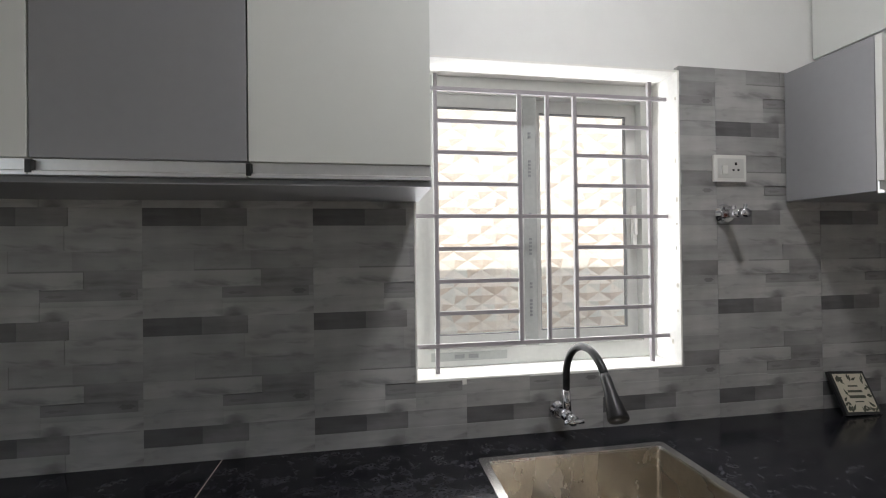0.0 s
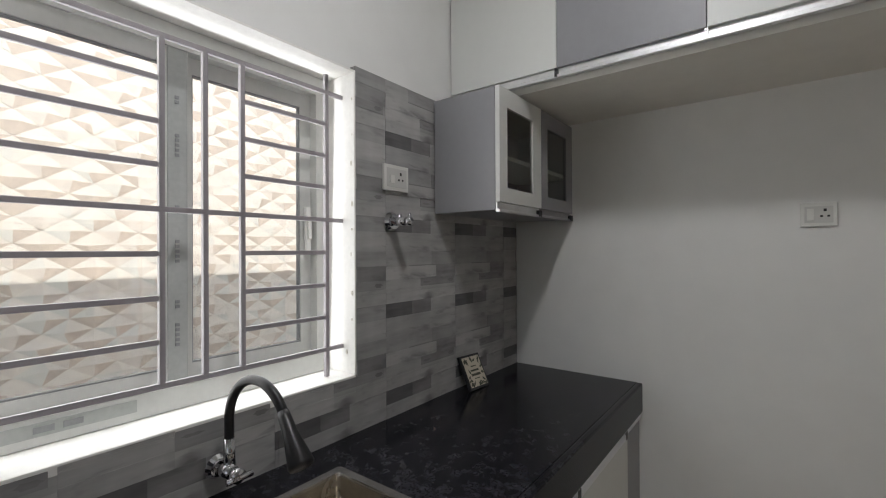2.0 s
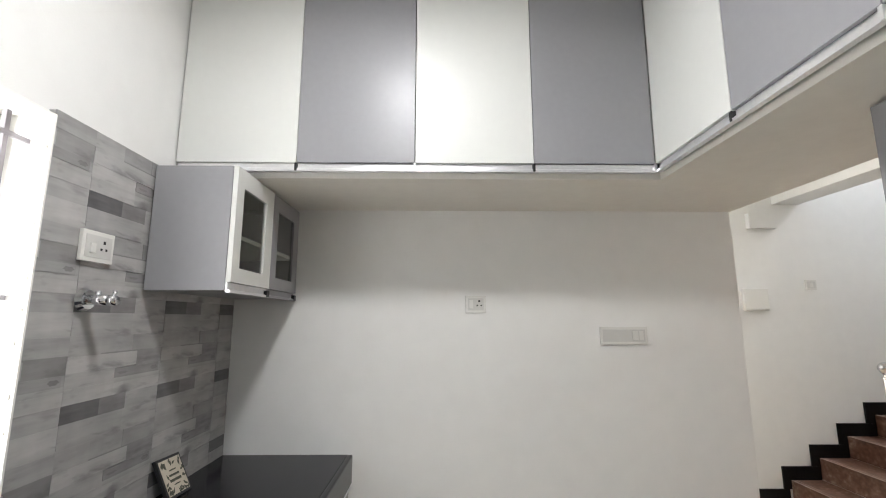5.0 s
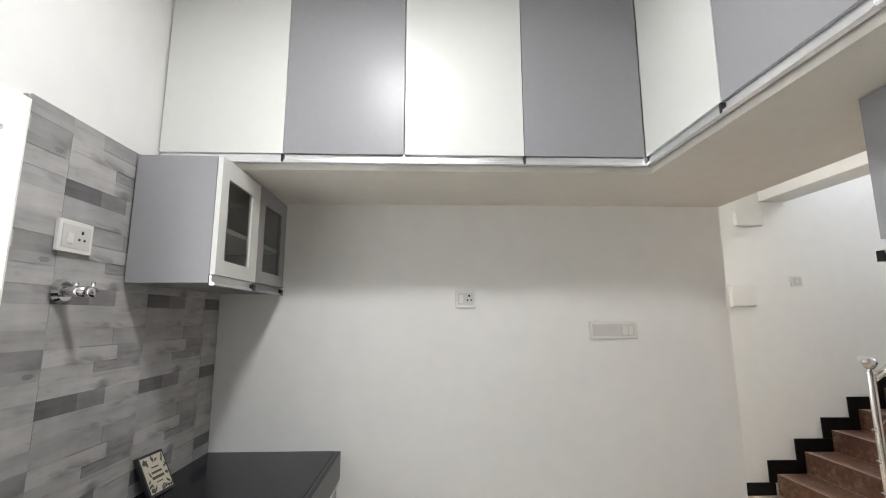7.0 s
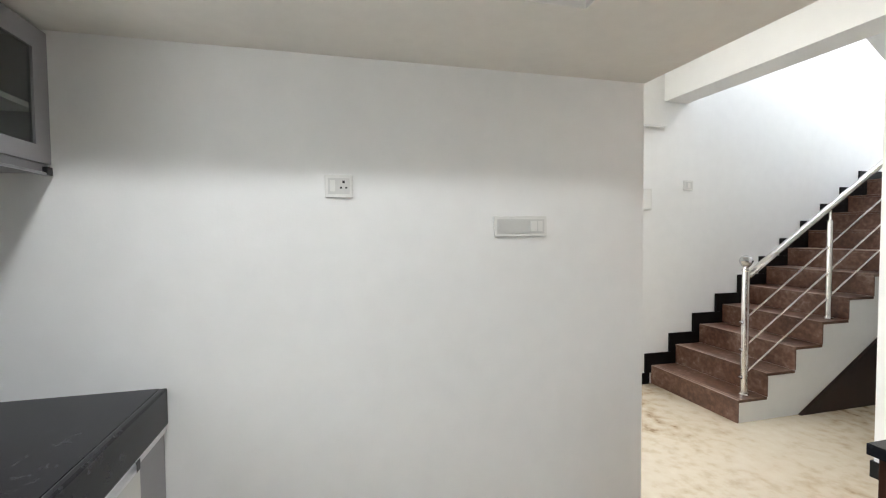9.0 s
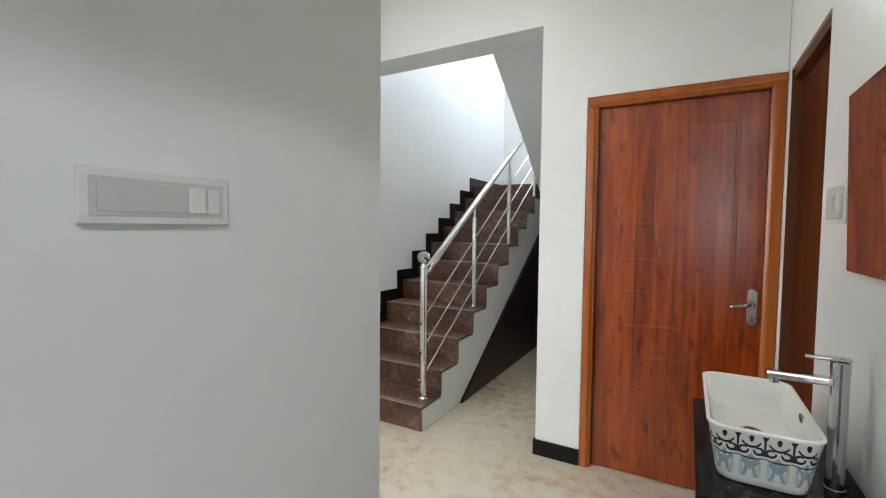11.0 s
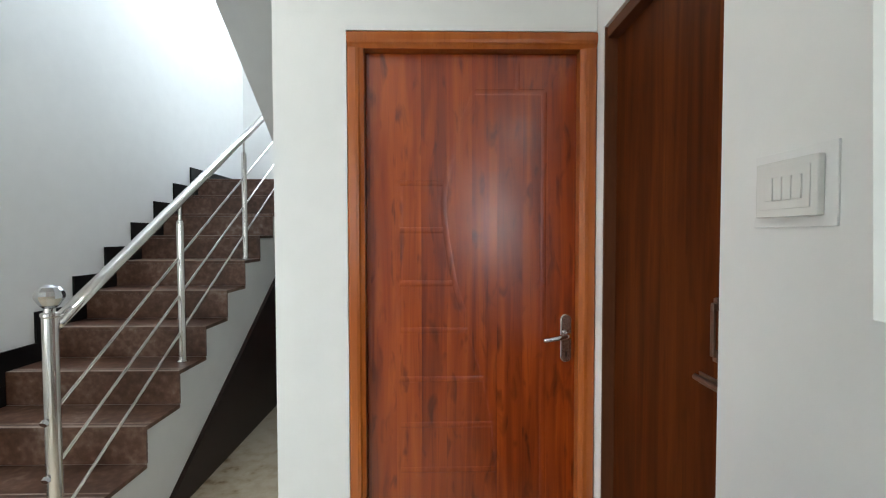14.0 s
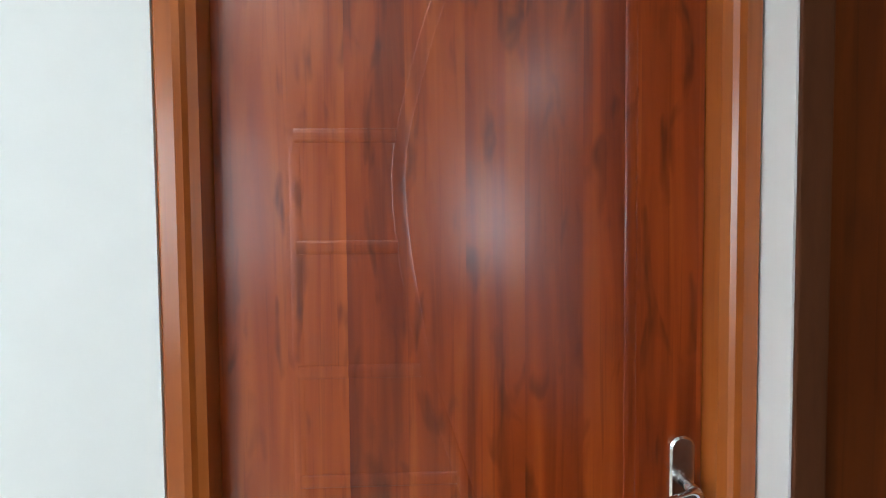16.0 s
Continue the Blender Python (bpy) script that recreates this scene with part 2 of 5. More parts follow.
STEPSTONE = material("brown_step_stone", (0.10, 0.06, 0.045), 0.34, scale=3.2, colours=[(0.12, (0.062, 0.027, 0.016)), (0.5, (0.115, 0.056, 0.035)), (0.75, (0.165, 0.095, 0.066)), (0.95, (0.24, 0.17, 0.135))])
NOSING = material("dusty_step_nosing", (0.36, 0.275, 0.23), 0.5, vary=0.35, scale=9)
TARNISHED = material("tarnished_steel", (0.26, 0.20, 0.16), 0.33, 0.9, vary=0.2, scale=30)
DARKBOARD = material("dark_brown_board", (0.020, 0.009, 0.007), 0.34, vary=0.3, scale=4, stretch=(1, 3, 1))
VANITYWOOD = wood("vanity_wood", (0.025, 0.009, 0.006), (0.045, 0.017, 0.010), (0.07, 0.028, 0.016), 0.45, coat=0.1)
DOORWOOD = wood("teak_veneer", (0.135, 0.015, 0.002), (0.30, 0.045, 0.004), (0.47, 0.092, 0.009), 0.32, board=0.0935, knots=0.7, coat=1.0, tone=0.085)
FRAMEWOOD = wood("varnished_frame_wood", (0.31, 0.070, 0.009), (0.38, 0.098, 0.014), (0.45, 0.13, 0.022), 0.3, board=2.0, knots=0.1, coat=0.45)
DOOR2WOOD = wood("dark_teak_veneer", (0.040, 0.008, 0.001), (0.084, 0.0185, 0.0025), (0.138, 0.034, 0.0055), 0.5, board=0.12, axis=1, knots=0.3, coat=0.0)
FRAME2 = material("brown_door_frame", (0.10, 0.034, 0.014), 0.5, spec=0.2, vary=0.15, scale=9, stretch=(1, 1, 0.2))
CERAMIC = material("white_ceramic", (0.84, 0.83, 0.77), 0.09, vary=0.01, scale=3)
NAVY = material("navy_glaze", (0.012, 0.014, 0.035), 0.12, vary=0.1, scale=20)
BLUEGREY = material("blue_grey_glaze", (0.33, 0.42, 0.46), 0.12, vary=0.12, scale=30)
PALEGREY = material("pale_grey_glaze", (0.60, 0.64, 0.64), 0.12, vary=0.08, scale=30)
PANE = glass("clear_glass", (0.98, 0.98, 0.97), 0.0, 1.45)
DARKPANE = glass("cabinet_glass", (0.76, 0.79, 0.75), 0.02, 1.45)
MIRROR = bpy.data.materials.new("mirror")
MIRROR.use_nodes = True
MIRROR.node_tree.nodes["Principled BSDF"].inputs["Metallic"].default_value = 1.0
MIRROR.node_tree.nodes["Principled BSDF"].inputs["Roughness"].default_value = 0.012
MIRROR.node_tree.nodes["Principled BSDF"].inputs["Base Color"].default_value = (0.88, 0.9, 0.89, 1)
MIRROREDGE = material("mirror_edge", (0.02, 0.05, 0.045), 0.15, vary=0.1, scale=20)
BACKDROP = emitter("sky_glow_panel", (1.0, 0.99, 0.97), 3.0)
TUBE = emitter("led_tube", (1.0, 0.97, 0.92), 4.8)
LAMPGLOW = emitter("lamp_diffuser", (1.0, 0.97, 0.93), 1.5)
CARD = material("cream_card", (0.62, 0.57, 0.46), 0.6, vary=0.06, scale=20)
LEAFINK = material("olive_leaf_ink", (0.07, 0.075, 0.05), 0.6, vary=0.3, scale=60)
# cream and tan also carry the shade of the tiles' lower facets
OUTTILES = [material("outside_tile_white", (0.86, 0.81, 0.73), 0.6, vary=0.06, scale=3), material("outside_tile_shaded_cream", (0.81, 0.75, 0.67), 0.6, vary=0.08, scale=3),
            material("outside_tile_shaded_tan", (0.70, 0.615, 0.525), 0.6, vary=0.1, scale=3), material("outside_tile_mint", (0.81, 0.80, 0.735), 0.6, vary=0.06, scale=3)]
GROUND = material("outside_ground", (0.25, 0.22, 0.18), 0.9, vary=0.2, scale=1.5)


def tile_print(name, base, streak):
    """Printed weathered-board face of a wall tile, with fine streaks along x and a dark knot or two."""
    m = bpy.data.materials.new(name)
    m.use_nodes = True
    nt = m.node_tree
    n, link = nt.nodes, nt.links.new
    b = n["Principled BSDF"]
    b.inputs["Roughness"].default_value = 0.42
    co, oi, gi = n.new("ShaderNodeTexCoord"), n.new("ShaderNodeObjectInfo"), n.new("ShaderNodeNewGeometry")
    mp = n.new("ShaderNodeMapping")
    mp.inputs["Scale"].default_value = (5, 20, 40)
    link(co.outputs["Object"], mp.inputs[0])
    f = n.new("ShaderNodeTexNoise")
    f.inputs["Scale"].default_value, f.inputs["Detail"].default_value = 1.0, 5
    link(mp.outputs[0], f.inputs["Vector"])
    c = n.new("ShaderNodeTexNoise")
    c.inputs["Scale"].default_value, c.inputs["Detail"].default_value = 9.0, 3
    link(co.outputs["Object"], c.inputs["Vector"])
    a = n.new("ShaderNodeMath")
    link(f.outputs[0], a.inputs[0])
    link(c.outputs[0], a.inputs[1])
    a2 = n.new("ShaderNodeMath")
    a2.operation = "MULTIPLY_ADD"
    link(gi.outputs["Random Per Island"], a2.inputs[0])
    a2.inputs[1].default_value = 0.36
    link(a.outputs[0], a2.inputs[2])
    a3 = n.new("ShaderNodeMath")
    a3.operation = "MULTIPLY_ADD"
    link(oi.outputs["Random"], a3.inputs[0])
    a3.inputs[1].default_value = 0.16
    link(a2.outputs[0], a3.inputs[2])
    mr = n.new("ShaderNodeMapRange")
    mr.inputs["From Min"].default_value, mr.inputs["From Max"].default_value = 0.85, 1.68
    link(a3.outputs[0], mr.inputs[0])
    # weathered smears and knots, longer than high
    sm = n.new("ShaderNodeMapping")
    sm.inputs["Scale"].default_value = (6.5, 9, 27)
    link(co.outputs["Object"], sm.inputs[0])
    sn = n.new("ShaderNodeTexNoise")
    sn.inputs["Scale"].default_value, sn.inputs["Detail"].default_value, sn.inputs["Distortion"].default_value = 1.0, 3, 0.4
    link(sm.outputs[0], sn.inputs["Vector"])
    sf = n.new("ShaderNodeMapRange")
    sf.inputs["From Min"].default_value, sf.inputs["From Max"].default_value, sf.inputs["To Max"].default_value = 0.55, 0.74, 0.8
    link(sn.outputs[0], sf.inputs[0])
    cr = n.new("ShaderNodeValToRGB")
    cr.color_ramp.elements[0].color = (*[v * (1 - streak) for v in base], 1)
    cr.color_ramp.elements[1].color = (*[v * (1 + streak) for v in base], 1)
    link(mr.outputs[0], cr.inputs[0])
    dk = n.new("ShaderNodeMix")
    dk.data_type = "RGBA"
    link(sf.outputs[0], dk.inputs["Factor"])
    link(cr.outputs[0], dk.inputs["A"])
    dk.inputs["B"].default_value = (0.13, 0.125, 0.125, 1)
    link(dk.outputs["Result"], b.inputs["Base Color"])
    bn = n.new("ShaderNodeBump")
    bn.inputs["Strength"].default_value, bn.inputs["Distance"].default_value = 0.25, 0.001
    link(f.outputs[0], bn.inputs["Height"])
    link(bn.outputs[0], b.inputs["Normal"])
    return m


TILES = [tile_print("tile_pale_board", (0.415, 0.41, 0.402), 0.24), tile_print("tile_mid_board", (0.345, 0.341, 0.336), 0.27),
         tile_print("tile_grey_board", (0.275, 0.271, 0.269), 0.3), tile_print("tile_dark_board", (0.125, 0.122, 0.124), 0.5),
         tile_print("tile_faded_board", (0.20, 0.196, 0.195), 0.45)]

# ---- builders ----
BASES = {}


def thing(name, at, label, category, group="", kind=""):
    ob = new(name)
    ob.location = at
    ob.empty_display_size = 0.05
    BASES[ob.name] = Vector(at)
    return tagged(ob, label, category, group, kind)


def part(name, bm, mat, parent=None, label="", smooth=False):
    """Links a bmesh, given in world coordinates, as one mesh under its thing."""
    at = BASES[parent.name] if parent else Vector((0, 0, 0))
    if parent:
        bmesh.ops.translate(bm, verts=bm.verts, vec=-at)
    bmesh.ops.recalc_face_normals(bm, faces=bm.faces)
    me = bpy.data.meshes.new(name)
    bm.to_mesh(me)
    bm.free()
    for mm in (mat if isinstance(mat, (list, tuple)) else [mat]):
        me.materials.append(mm)
    if smooth:
        me.polygons.foreach_set("use_smooth", [True] * len(me.polygons))
    ob = new(name, me)
    if parent:
        ob.parent = parent
        BASES[ob.name] = at
    else:
        BASES[ob.name] = Vector((0, 0, 0))
    if label:
        ob["label"] = label
    return ob


def lift(ob, at):
    """Moves the origin of a single-mesh thing to its base."""
    ob.data.transform(Matrix.Translation(-Vector(at)))
    ob.location = at
    BASES[ob.name] = Vector(at)
    return ob


def box(bm, x0, x1, y0, y1, z0, z1, bevel=0.0, mat=0):
    v = [bm.verts.new(p) for p in ((x0, y0, z0), (x1, y0, z0), (x1, y1, z0), (x0, y1, z0), (x0, y0, z1), (x1, y0, z1), (x1, y1, z1), (x0, y1, z1))]
    fs = [bm.faces.new([v[i] for i in q]) for q in ((3, 2, 1, 0), (4, 5, 6, 7), (0, 1, 5, 4), (1, 2, 6, 5), (2, 3, 7, 6), (3, 0, 4, 7))]
    for f in fs:
        f.material_index = mat
    if bevel:
        es = {e for f in fs for e in f.edges}
        bmesh.ops.bevel(bm, geom=list(es), offset=bevel, segments=2, profile=0.6, affect="EDGES", clamp_overlap=True)
    return bm


def cube(*a, **k):
    return box(bmesh.new(), *a, **k)


def boxes(*rows, bevel=0.0):
    bm = bmesh.new()
    for r in rows:
        box(bm, *r, bevel=bevel)
    return bm


def sweep(bm, path, r, n=10, cap=True, squash=None):
    """A tube of radius r (or a radius for each point) along a path."""
    pts = [Vector(p) for p in path]
    rs = r if isinstance(r, (list, tuple)) else [r] * len(pts)
    rings, up = [], None
    for i, p in enumerate(pts):
        d = (pts[min(i + 1, len(pts) - 1)] - pts[max(i - 1, 0)]).normalized()
        if up is None:
            up = d.orthogonal().normalized()
        up = (up - d * up.dot(d)).normalized()
        side = d.cross(up)
        rings.append([bm.verts.new(p + (up * math.cos(a) + side * math.sin(a)) * rs[i]) for a in [2 * math.pi * j / n for j in range(n)]])
    for a, b in zip(rings, rings[1:]):
        for j in range(n):
            bm.faces.new((a[j], a[(j + 1) % n], b[(j + 1) % n], b[j]))
    if cap:
        bm.faces.new(rings[0][::-1])
        bm.faces.new(rings[-1])
    return bm


def tube(path, r, n=10, **k):
    return sweep(bmesh.new(), path, r, n, **k)


def prism(profile, lo, hi, axis="x"):
    """Extrudes a closed outline: (y, z) along x, (x, z) along y or (x, y) along z."""
    bm = bmesh.new()

    def at(p, q):
        return {"x": (q, p[0], p[1]), "y": (p[0], q, p[1]), "z": (p[0], p[1], q)}[axis]
    a, b = [bm.verts.new(at(p, lo)) for p in profile], [bm.verts.new(at(p, hi)) for p in profile]
    bm.faces.new(a)
    bm.faces.new(b[::-1])
    for i in range(len(a)):
        j = (i + 1) % len(a)
        bm.faces.new((a[i], b[i], b[j], a[j]))
    return bm


def rounded(x0, x1, y0, y1, r, n=5):
    out = []
    for cx, cy, a0 in ((x1 - r, y1 - r, 0), (x0 + r, y1 - r, 90), (x0 + r, y0 + r, 180), (x1 - r, y0 + r, 270)):
        for i in range(n + 1):
            a = radians(a0 + 90 * i / n)
            out.append((cx + r * math.cos(a), cy + r * math.sin(a)))
    return out


def loft_rings(rings, close_ends=True):
    bm = bmesh.new()
    vs = [[bm.verts.new(p) for p in ring] for ring in rings]
    for a, b in zip(vs, vs[1:]):
        for i in range(len(a)):
            j = (i + 1) % len(a)
            bm.faces.new((a[i], a[j], b[j], b[i]))
    if close_ends:
        bm.faces.new(vs[0][::-1])
        bm.faces.new(vs[-1])
    return bm


def ring_frame(x0, x1, z0, z1, gx0, gx1, gz0, gz1, y0, y1):
    """A rectangular frame round an opening, in one closed mesh, between the planes y0 and y1."""
    bm = bmesh.new()
    rings = [[bm.verts.new((x, y, z)) for x, z in ((a, c), (b, c), (b, d), (a, d))] for a, b, c, d, y in ((x0, x1, z0, z1, y0), (gx0, gx1, gz0, gz1, y0), (gx0, gx1, gz0, gz1, y1), (x0, x1, z0, z1, y1))]
    for i in range(4):
        p, q = rings[i], rings[(i + 1) % 4]
        for k in range(4):
            bm.faces.new((p[k], p[(k + 1) % 4], q[(k + 1) % 4], q[k]))
    return bm


def structure(name, bm, mat, label="", smooth=False):
    return tagged(part(name, bm, mat, None, "", smooth), label, "", "", "structure")

# ---- large structure ----
structure("floor", cube(-2.1, 3.97, -6.37, 1.7, -0.12, 0), MARBLE, "polished cream marble floor with brown veins")
structure("ground", cube(-60, 60, 1.7, 120, -0.5, -0.35), GROUND, "bare earth ground outside the window")
WX0, WX1, WZ0, WZ1 = 0.161, 1.092, 1.029, 2.056
wall_north = structure("wall_north", boxes((-2.0, WX0, NORTH + 0.022, NORTH + 0.23, 0, CEIL), (WX1, 2.36, NORTH + 0.022, NORTH + 0.23, 0, CEIL),
                       (WX0, WX1, NORTH + 0.022, NORTH + 0.23, 0, WZ0), (WX0, WX1, NORTH + 0.022, NORTH + 0.23, WZ1, CEIL)), PAINT, "white painted kitchen wall with a window opening")
wall_east = structure("wall_east", cube(EAST, 2.36, -1.205, NORTH + 0.021, 0, CEIL, bevel=0.004), PAINT, "plain white painted partition wall")
# opening added only to let the west fill light in
structure("wall_west", boxes((-2.1, -1.98, -1.2, -0.66, 0, CEIL), (-2.1, -1.98, 0.0, NORTH + 0.23, 0, CEIL), (-2.1, -1.98, -0.66, 0.0, 2.07, CEIL), (-2.1, -1.98, -0.66, 0.0, 0, 0.93)), PAINT, "plain white kitchen wall with an unseen opening for fill light")
wall_south = structure("wall_south_kitchen", cube(-1.98, 0.934, -1.235, -1.122, 0, SLAB - 0.003), PAINT, "kitchen wall behind grey wall tiles")
structure("wall_basin", prism([(-1.122, 0), (-1.122, SLAB - 0.002), (-1.206, SLAB - 0.002), (-1.206, CEIL), (-2.90, CEIL), (-2.90, 0), (-2.644, 0), (-2.644, 2.09), (-2.012, 2.09), (-2.012, 0)], 0.935, WEST, "x"), PAINT, "white painted wall behind the washbasin")
structure("wall_door", boxes((1.949, 2.208, -5.48, SOUTH, 0, CEIL), (1.058, 1.949, -2.90, SOUTH, 2.102, CEIL), (1.058, 1.949, -3.1, -2.90, 0, CEIL)), PAINT, "white painted wall round the wooden door")
# gap between y -1.2 and 0.2 is added for the side fill light
structure("wall_stair", boxes((STAIR_X1, 3.97, -6.37, -1.2, 0, TOP), (STAIR_X1, 3.97, 0.2, 1.7, 0, TOP), (STAIR_X1, 3.97, -1.2, 0.2, 0, 0.65), (STAIR_X1, 3.97, -1.2, 0.2, 2.35, TOP)), PAINT, "tall white stairwell wall")
# high opening is out of view, added for the stairwell fill light
structure("wall_landing", boxes((2.0, STAIR_X1, -6.37, -6.22, 0, 4.2), (2.0, STAIR_X1, -6.37, -6.22, 6.2, TOP), (2.0, 2.25, -6.37, -6.22, 4.2, 6.2), (3.65, STAIR_X1, -6.37, -6.22, 4.2, 6.2)), PAINT, "white stairwell end wall")
# slab added out of view to keep direct sun off the stairs
structure("sun_blocker", cube(2.0, 3.97, -8.4, -6.371, 6.25, 6.35), PAINT, "unseen white slab keeping sun out of the stairwell opening")
structure("wall_stair_inner", cube(2.05, 2.206, -6.22, -2.96, CEIL, TOP), PAINT, "white upper stairwell wall")
structure("wall_stair_front", cube(2.208, STAIR_X1, -2.95, -2.70, CEIL, TOP), PAINT, "white wall above the stair beam")
# wall out of view, its opening added to hold the hall fill light
structure("wall_hall", boxes((2.36, 2.5, 1.55, 1.7, 0, CEIL), (3.6, STAIR_X1, 1.55, 1.7, 0, CEIL), (2.5, 3.6, 1.55, 1.7, 0, 1.0), (2.5, 3.6, 1.55, 1.7, 2.5, CEIL)), PAINT, "white hall wall with an unseen opening for fill light")
structure("stair_beam", cube(2.208, STAIR_X1, -2.953, -2.702, 2.547, CEIL - 0.003, bevel=0.004), PAINT, "white painted concrete beam across the stair opening")
structure("ceiling", boxes((-2.1, 2.206, -2.9, 1.7, CEIL, CEIL + 0.12), (2.206, 3.97, -2.70, 1.7, CEIL, CEIL + 0.12)), CEILING, "flat white painted ceiling")
structure("ceiling_stairwell", cube(2.0, 3.97, -6.37, -2.7, TOP, TOP + 0.1), CEILING, "white stairwell ceiling")
structure("loft_slab", boxes((1.70, EAST, -1.205, NORTH + 0.021, SLAB, SLAB + 0.05), (-1.98, 1.70, -1.205, -0.55, SLAB, SLAB + 0.05)), SLABPAINT, "cream painted concrete loft slab")
structure("wall_loft_back", cube(-1.98, EAST, -1.205, -1.10, SLAB + 0.053, CEIL), PAINT, "white painted wall closing the loft toward the hall")

structure("corner_trim", cube(WEST - 0.004, WEST + 0.0006, -1.1215, -1.110, COUNTER + 0.001, SLAB - 0.004), PAINT, "white plaster bead along the edge of the wall tiles")

# skirting boards
structure("baseboard", boxes((1.95, 2.219, SOUTH + 0.0005, SOUTH + 0.012, 0, 0.092), (2.2085, 2.219, -5.47, SOUTH, 0, 0.092)), BLACKPAINT, "glossy black skirting board")
structure("baseboard_stair", boxes((STAIR_X1 - 0.012, STAIR_X1, -2.56, 1.5, 0, 0.1)), BLACKPAINT, "glossy black skirting board")

# ---- window ----
window = tagged(new("window_1"), "sliding plastic window with clear glass in a white reveal", "window", "", "structure")
window.location = (0.64, NORTH, WZ0)
BASES[window.name] = Vector(window.location)
part("sill", boxes((WX0, WX1, NORTH - 0.002, NORTH + 0.2, WZ0 - 0.02, WZ0 + 0.004), bevel=0.004), REVEAL, window, "white painted uneven sill")
part("lining", boxes((WX0, WX0 + 0.006, NORTH - 0.004, NORTH + 0.2, WZ0 + 0.005, WZ1), (WX1 - 0.006, WX1, NORTH - 0.004, NORTH + 0.2, WZ0 + 0.005, WZ1), (WX0 + 0.006, WX1 - 0.006, NORTH - 0.004, NORTH + 0.2, WZ1 - 0.006, WZ1)), REVEAL, window)
FY = NORTH + 0.13
fx0, fx1, fz0, fz1 = WX0 + 0.008, WX1 - 0.008, WZ0 + 0.006, WZ1 - 0.008
part("window_frame", ring_frame(fx0, fx1, fz0, fz1, fx0 + 0.05, fx1 - 0.05, fz0 + 0.06, fz1 - 0.06, FY, FY + 0.07), UPVC, window, "grey-white plastic frame still in protective film")
for i, (sx0, sx1, sy) in enumerate(((fx0 + 0.03, 0.625, FY + 0.008), (0.585, fx1 - 0.03, FY + 0.036))):
    sz0, sz1, w = fz0 + 0.045, fz1 - 0.045, 0.06
    sash = part("sash", ring_frame(sx0, sx1, sz0, sz1, sx0 + w, sx1 - w, sz0 + w, sz1 - w, sy, sy + 0.026), UPVC, window)
    part("gasket", ring_frame(sx0 + w - 0.001, sx1 - w + 0.001, sz0 + w - 0.001, sz1 - w + 0.001, sx0 + w + 0.004, sx1 - w - 0.004, sz0 + w + 0.004, sz1 - w - 0.004, sy + 0.004, sy + 0.020), PRINT, sash, "dark rubber gasket")
    pane = part("pane", cube(sx0 + w, sx1 - w, sy + 0.011, sy + 0.015, sz0 + w, sz1 - w), PANE, sash)
    pane.visible_shadow = False
# dull film along the meeting stile and the bottom rail, with its print as bars
part("protective_film", boxes((0.572, 0.620, FY + 0.004, FY + 0.0075, fz0 + 0.06, fz1 - 0.06)), FILM, window, "grey printed protective film")
for i, zc in enumerate((1.20, 1.30, 1.42, 1.55, 1.70, 1.84)):
    part("print_bar", boxes(*[(0.589, 0.599, FY + 0.001, FY + 0.0035, zc + 0.013 * q, zc + 0.013 * q + 0.008) for q in range(5 if i % 2 == 0 else 2)]), PRINT, window)
part("protective_film", boxes((fx0 + 0.06, 0.50, FY - 0.003, FY - 0.0005, fz0 + 0.02, fz0 + 0.05)), FILM, window)
part("bottom_print", boxes((0.31, 0.345, FY - 0.005, FY - 0.0035, fz0 + 0.028, fz0 + 0.042), (0.36, 0.395, FY - 0.005, FY - 0.0035, fz0 + 0.028, fz0 + 0.042)), PRINT, window)

part("latch", boxes((1.005, 1.022, FY + 0.016, FY + 0.030, 1.44, 1.60), (1.008, 1.019, FY + 0.006, FY + 0.0155, 1.49, 1.55), bevel=0.002), PLATE, window, "white window latch")

chips = random.Random(5)
for i in range(9):
    zc, w, hh = WZ0 + 0.07 + 0.105 * i + chips.uniform(-0.03, 0.03), chips.uniform(0.002, 0.005), chips.uniform(0.004, 0.010)
    if i % 4 == 3:
        w *= 0.5
    back = chips.uniform(0.0, 0.03) if i % 3 == 0 else 0.0
    ring = [(NORTH + 0.004 + back + w * (1 + math.cos(a)), zc + hh * math.sin(a)) for a in [2 * math.pi * k / 9 for k in range(9)]]
    part("paint_chip", prism(ring, WX1 - 0.0085, WX1 - 0.0063, "x"), CHIPPED, window)

# steel grill
GY = NORTH + 0.062
grill = thing("window_grill", (0.64, GY, WZ0), "white painted steel window grill of square bars", "grill")
GB = 0.0068
zt, zb, zm = 1.975, 1.124, 1.552
for x in (0.241, 1.021):
    part("upright", cube(x - GB, x + GB, GY - GB, GY + GB, WZ0 + 0.004, WZ1 - 0.02 if x > 0.5 else zt + 0.05, bevel=0.0015), GRILL, grill)
for x in (0.53, 0.632, 0.7325):
    part("upright", cube(x - GB, x + GB, GY - GB - 0.001, GY + GB - 0.001, zb, zt, bevel=0.0015), GRILL, grill)
for z in (zt, zm, zb):
    part("crossbar", cube(WX0 + 0.004, WX1 - 0.004, GY - 0.008, GY + 0.002, z - GB, z + GB, bevel=0.0015), GRILL, grill)
for x0, x1 in ((0.241, 0.53), (0.7325, 1.021)):
    for z in (1.870, 1.765, 1.660, 1.444, 1.336, 1.23):
        part("bar", cube(x0 + GB, x1 - GB, GY - 0.004, GY + 0.005, z - GB, z + GB, bevel=0.0015), GRILL, grill)

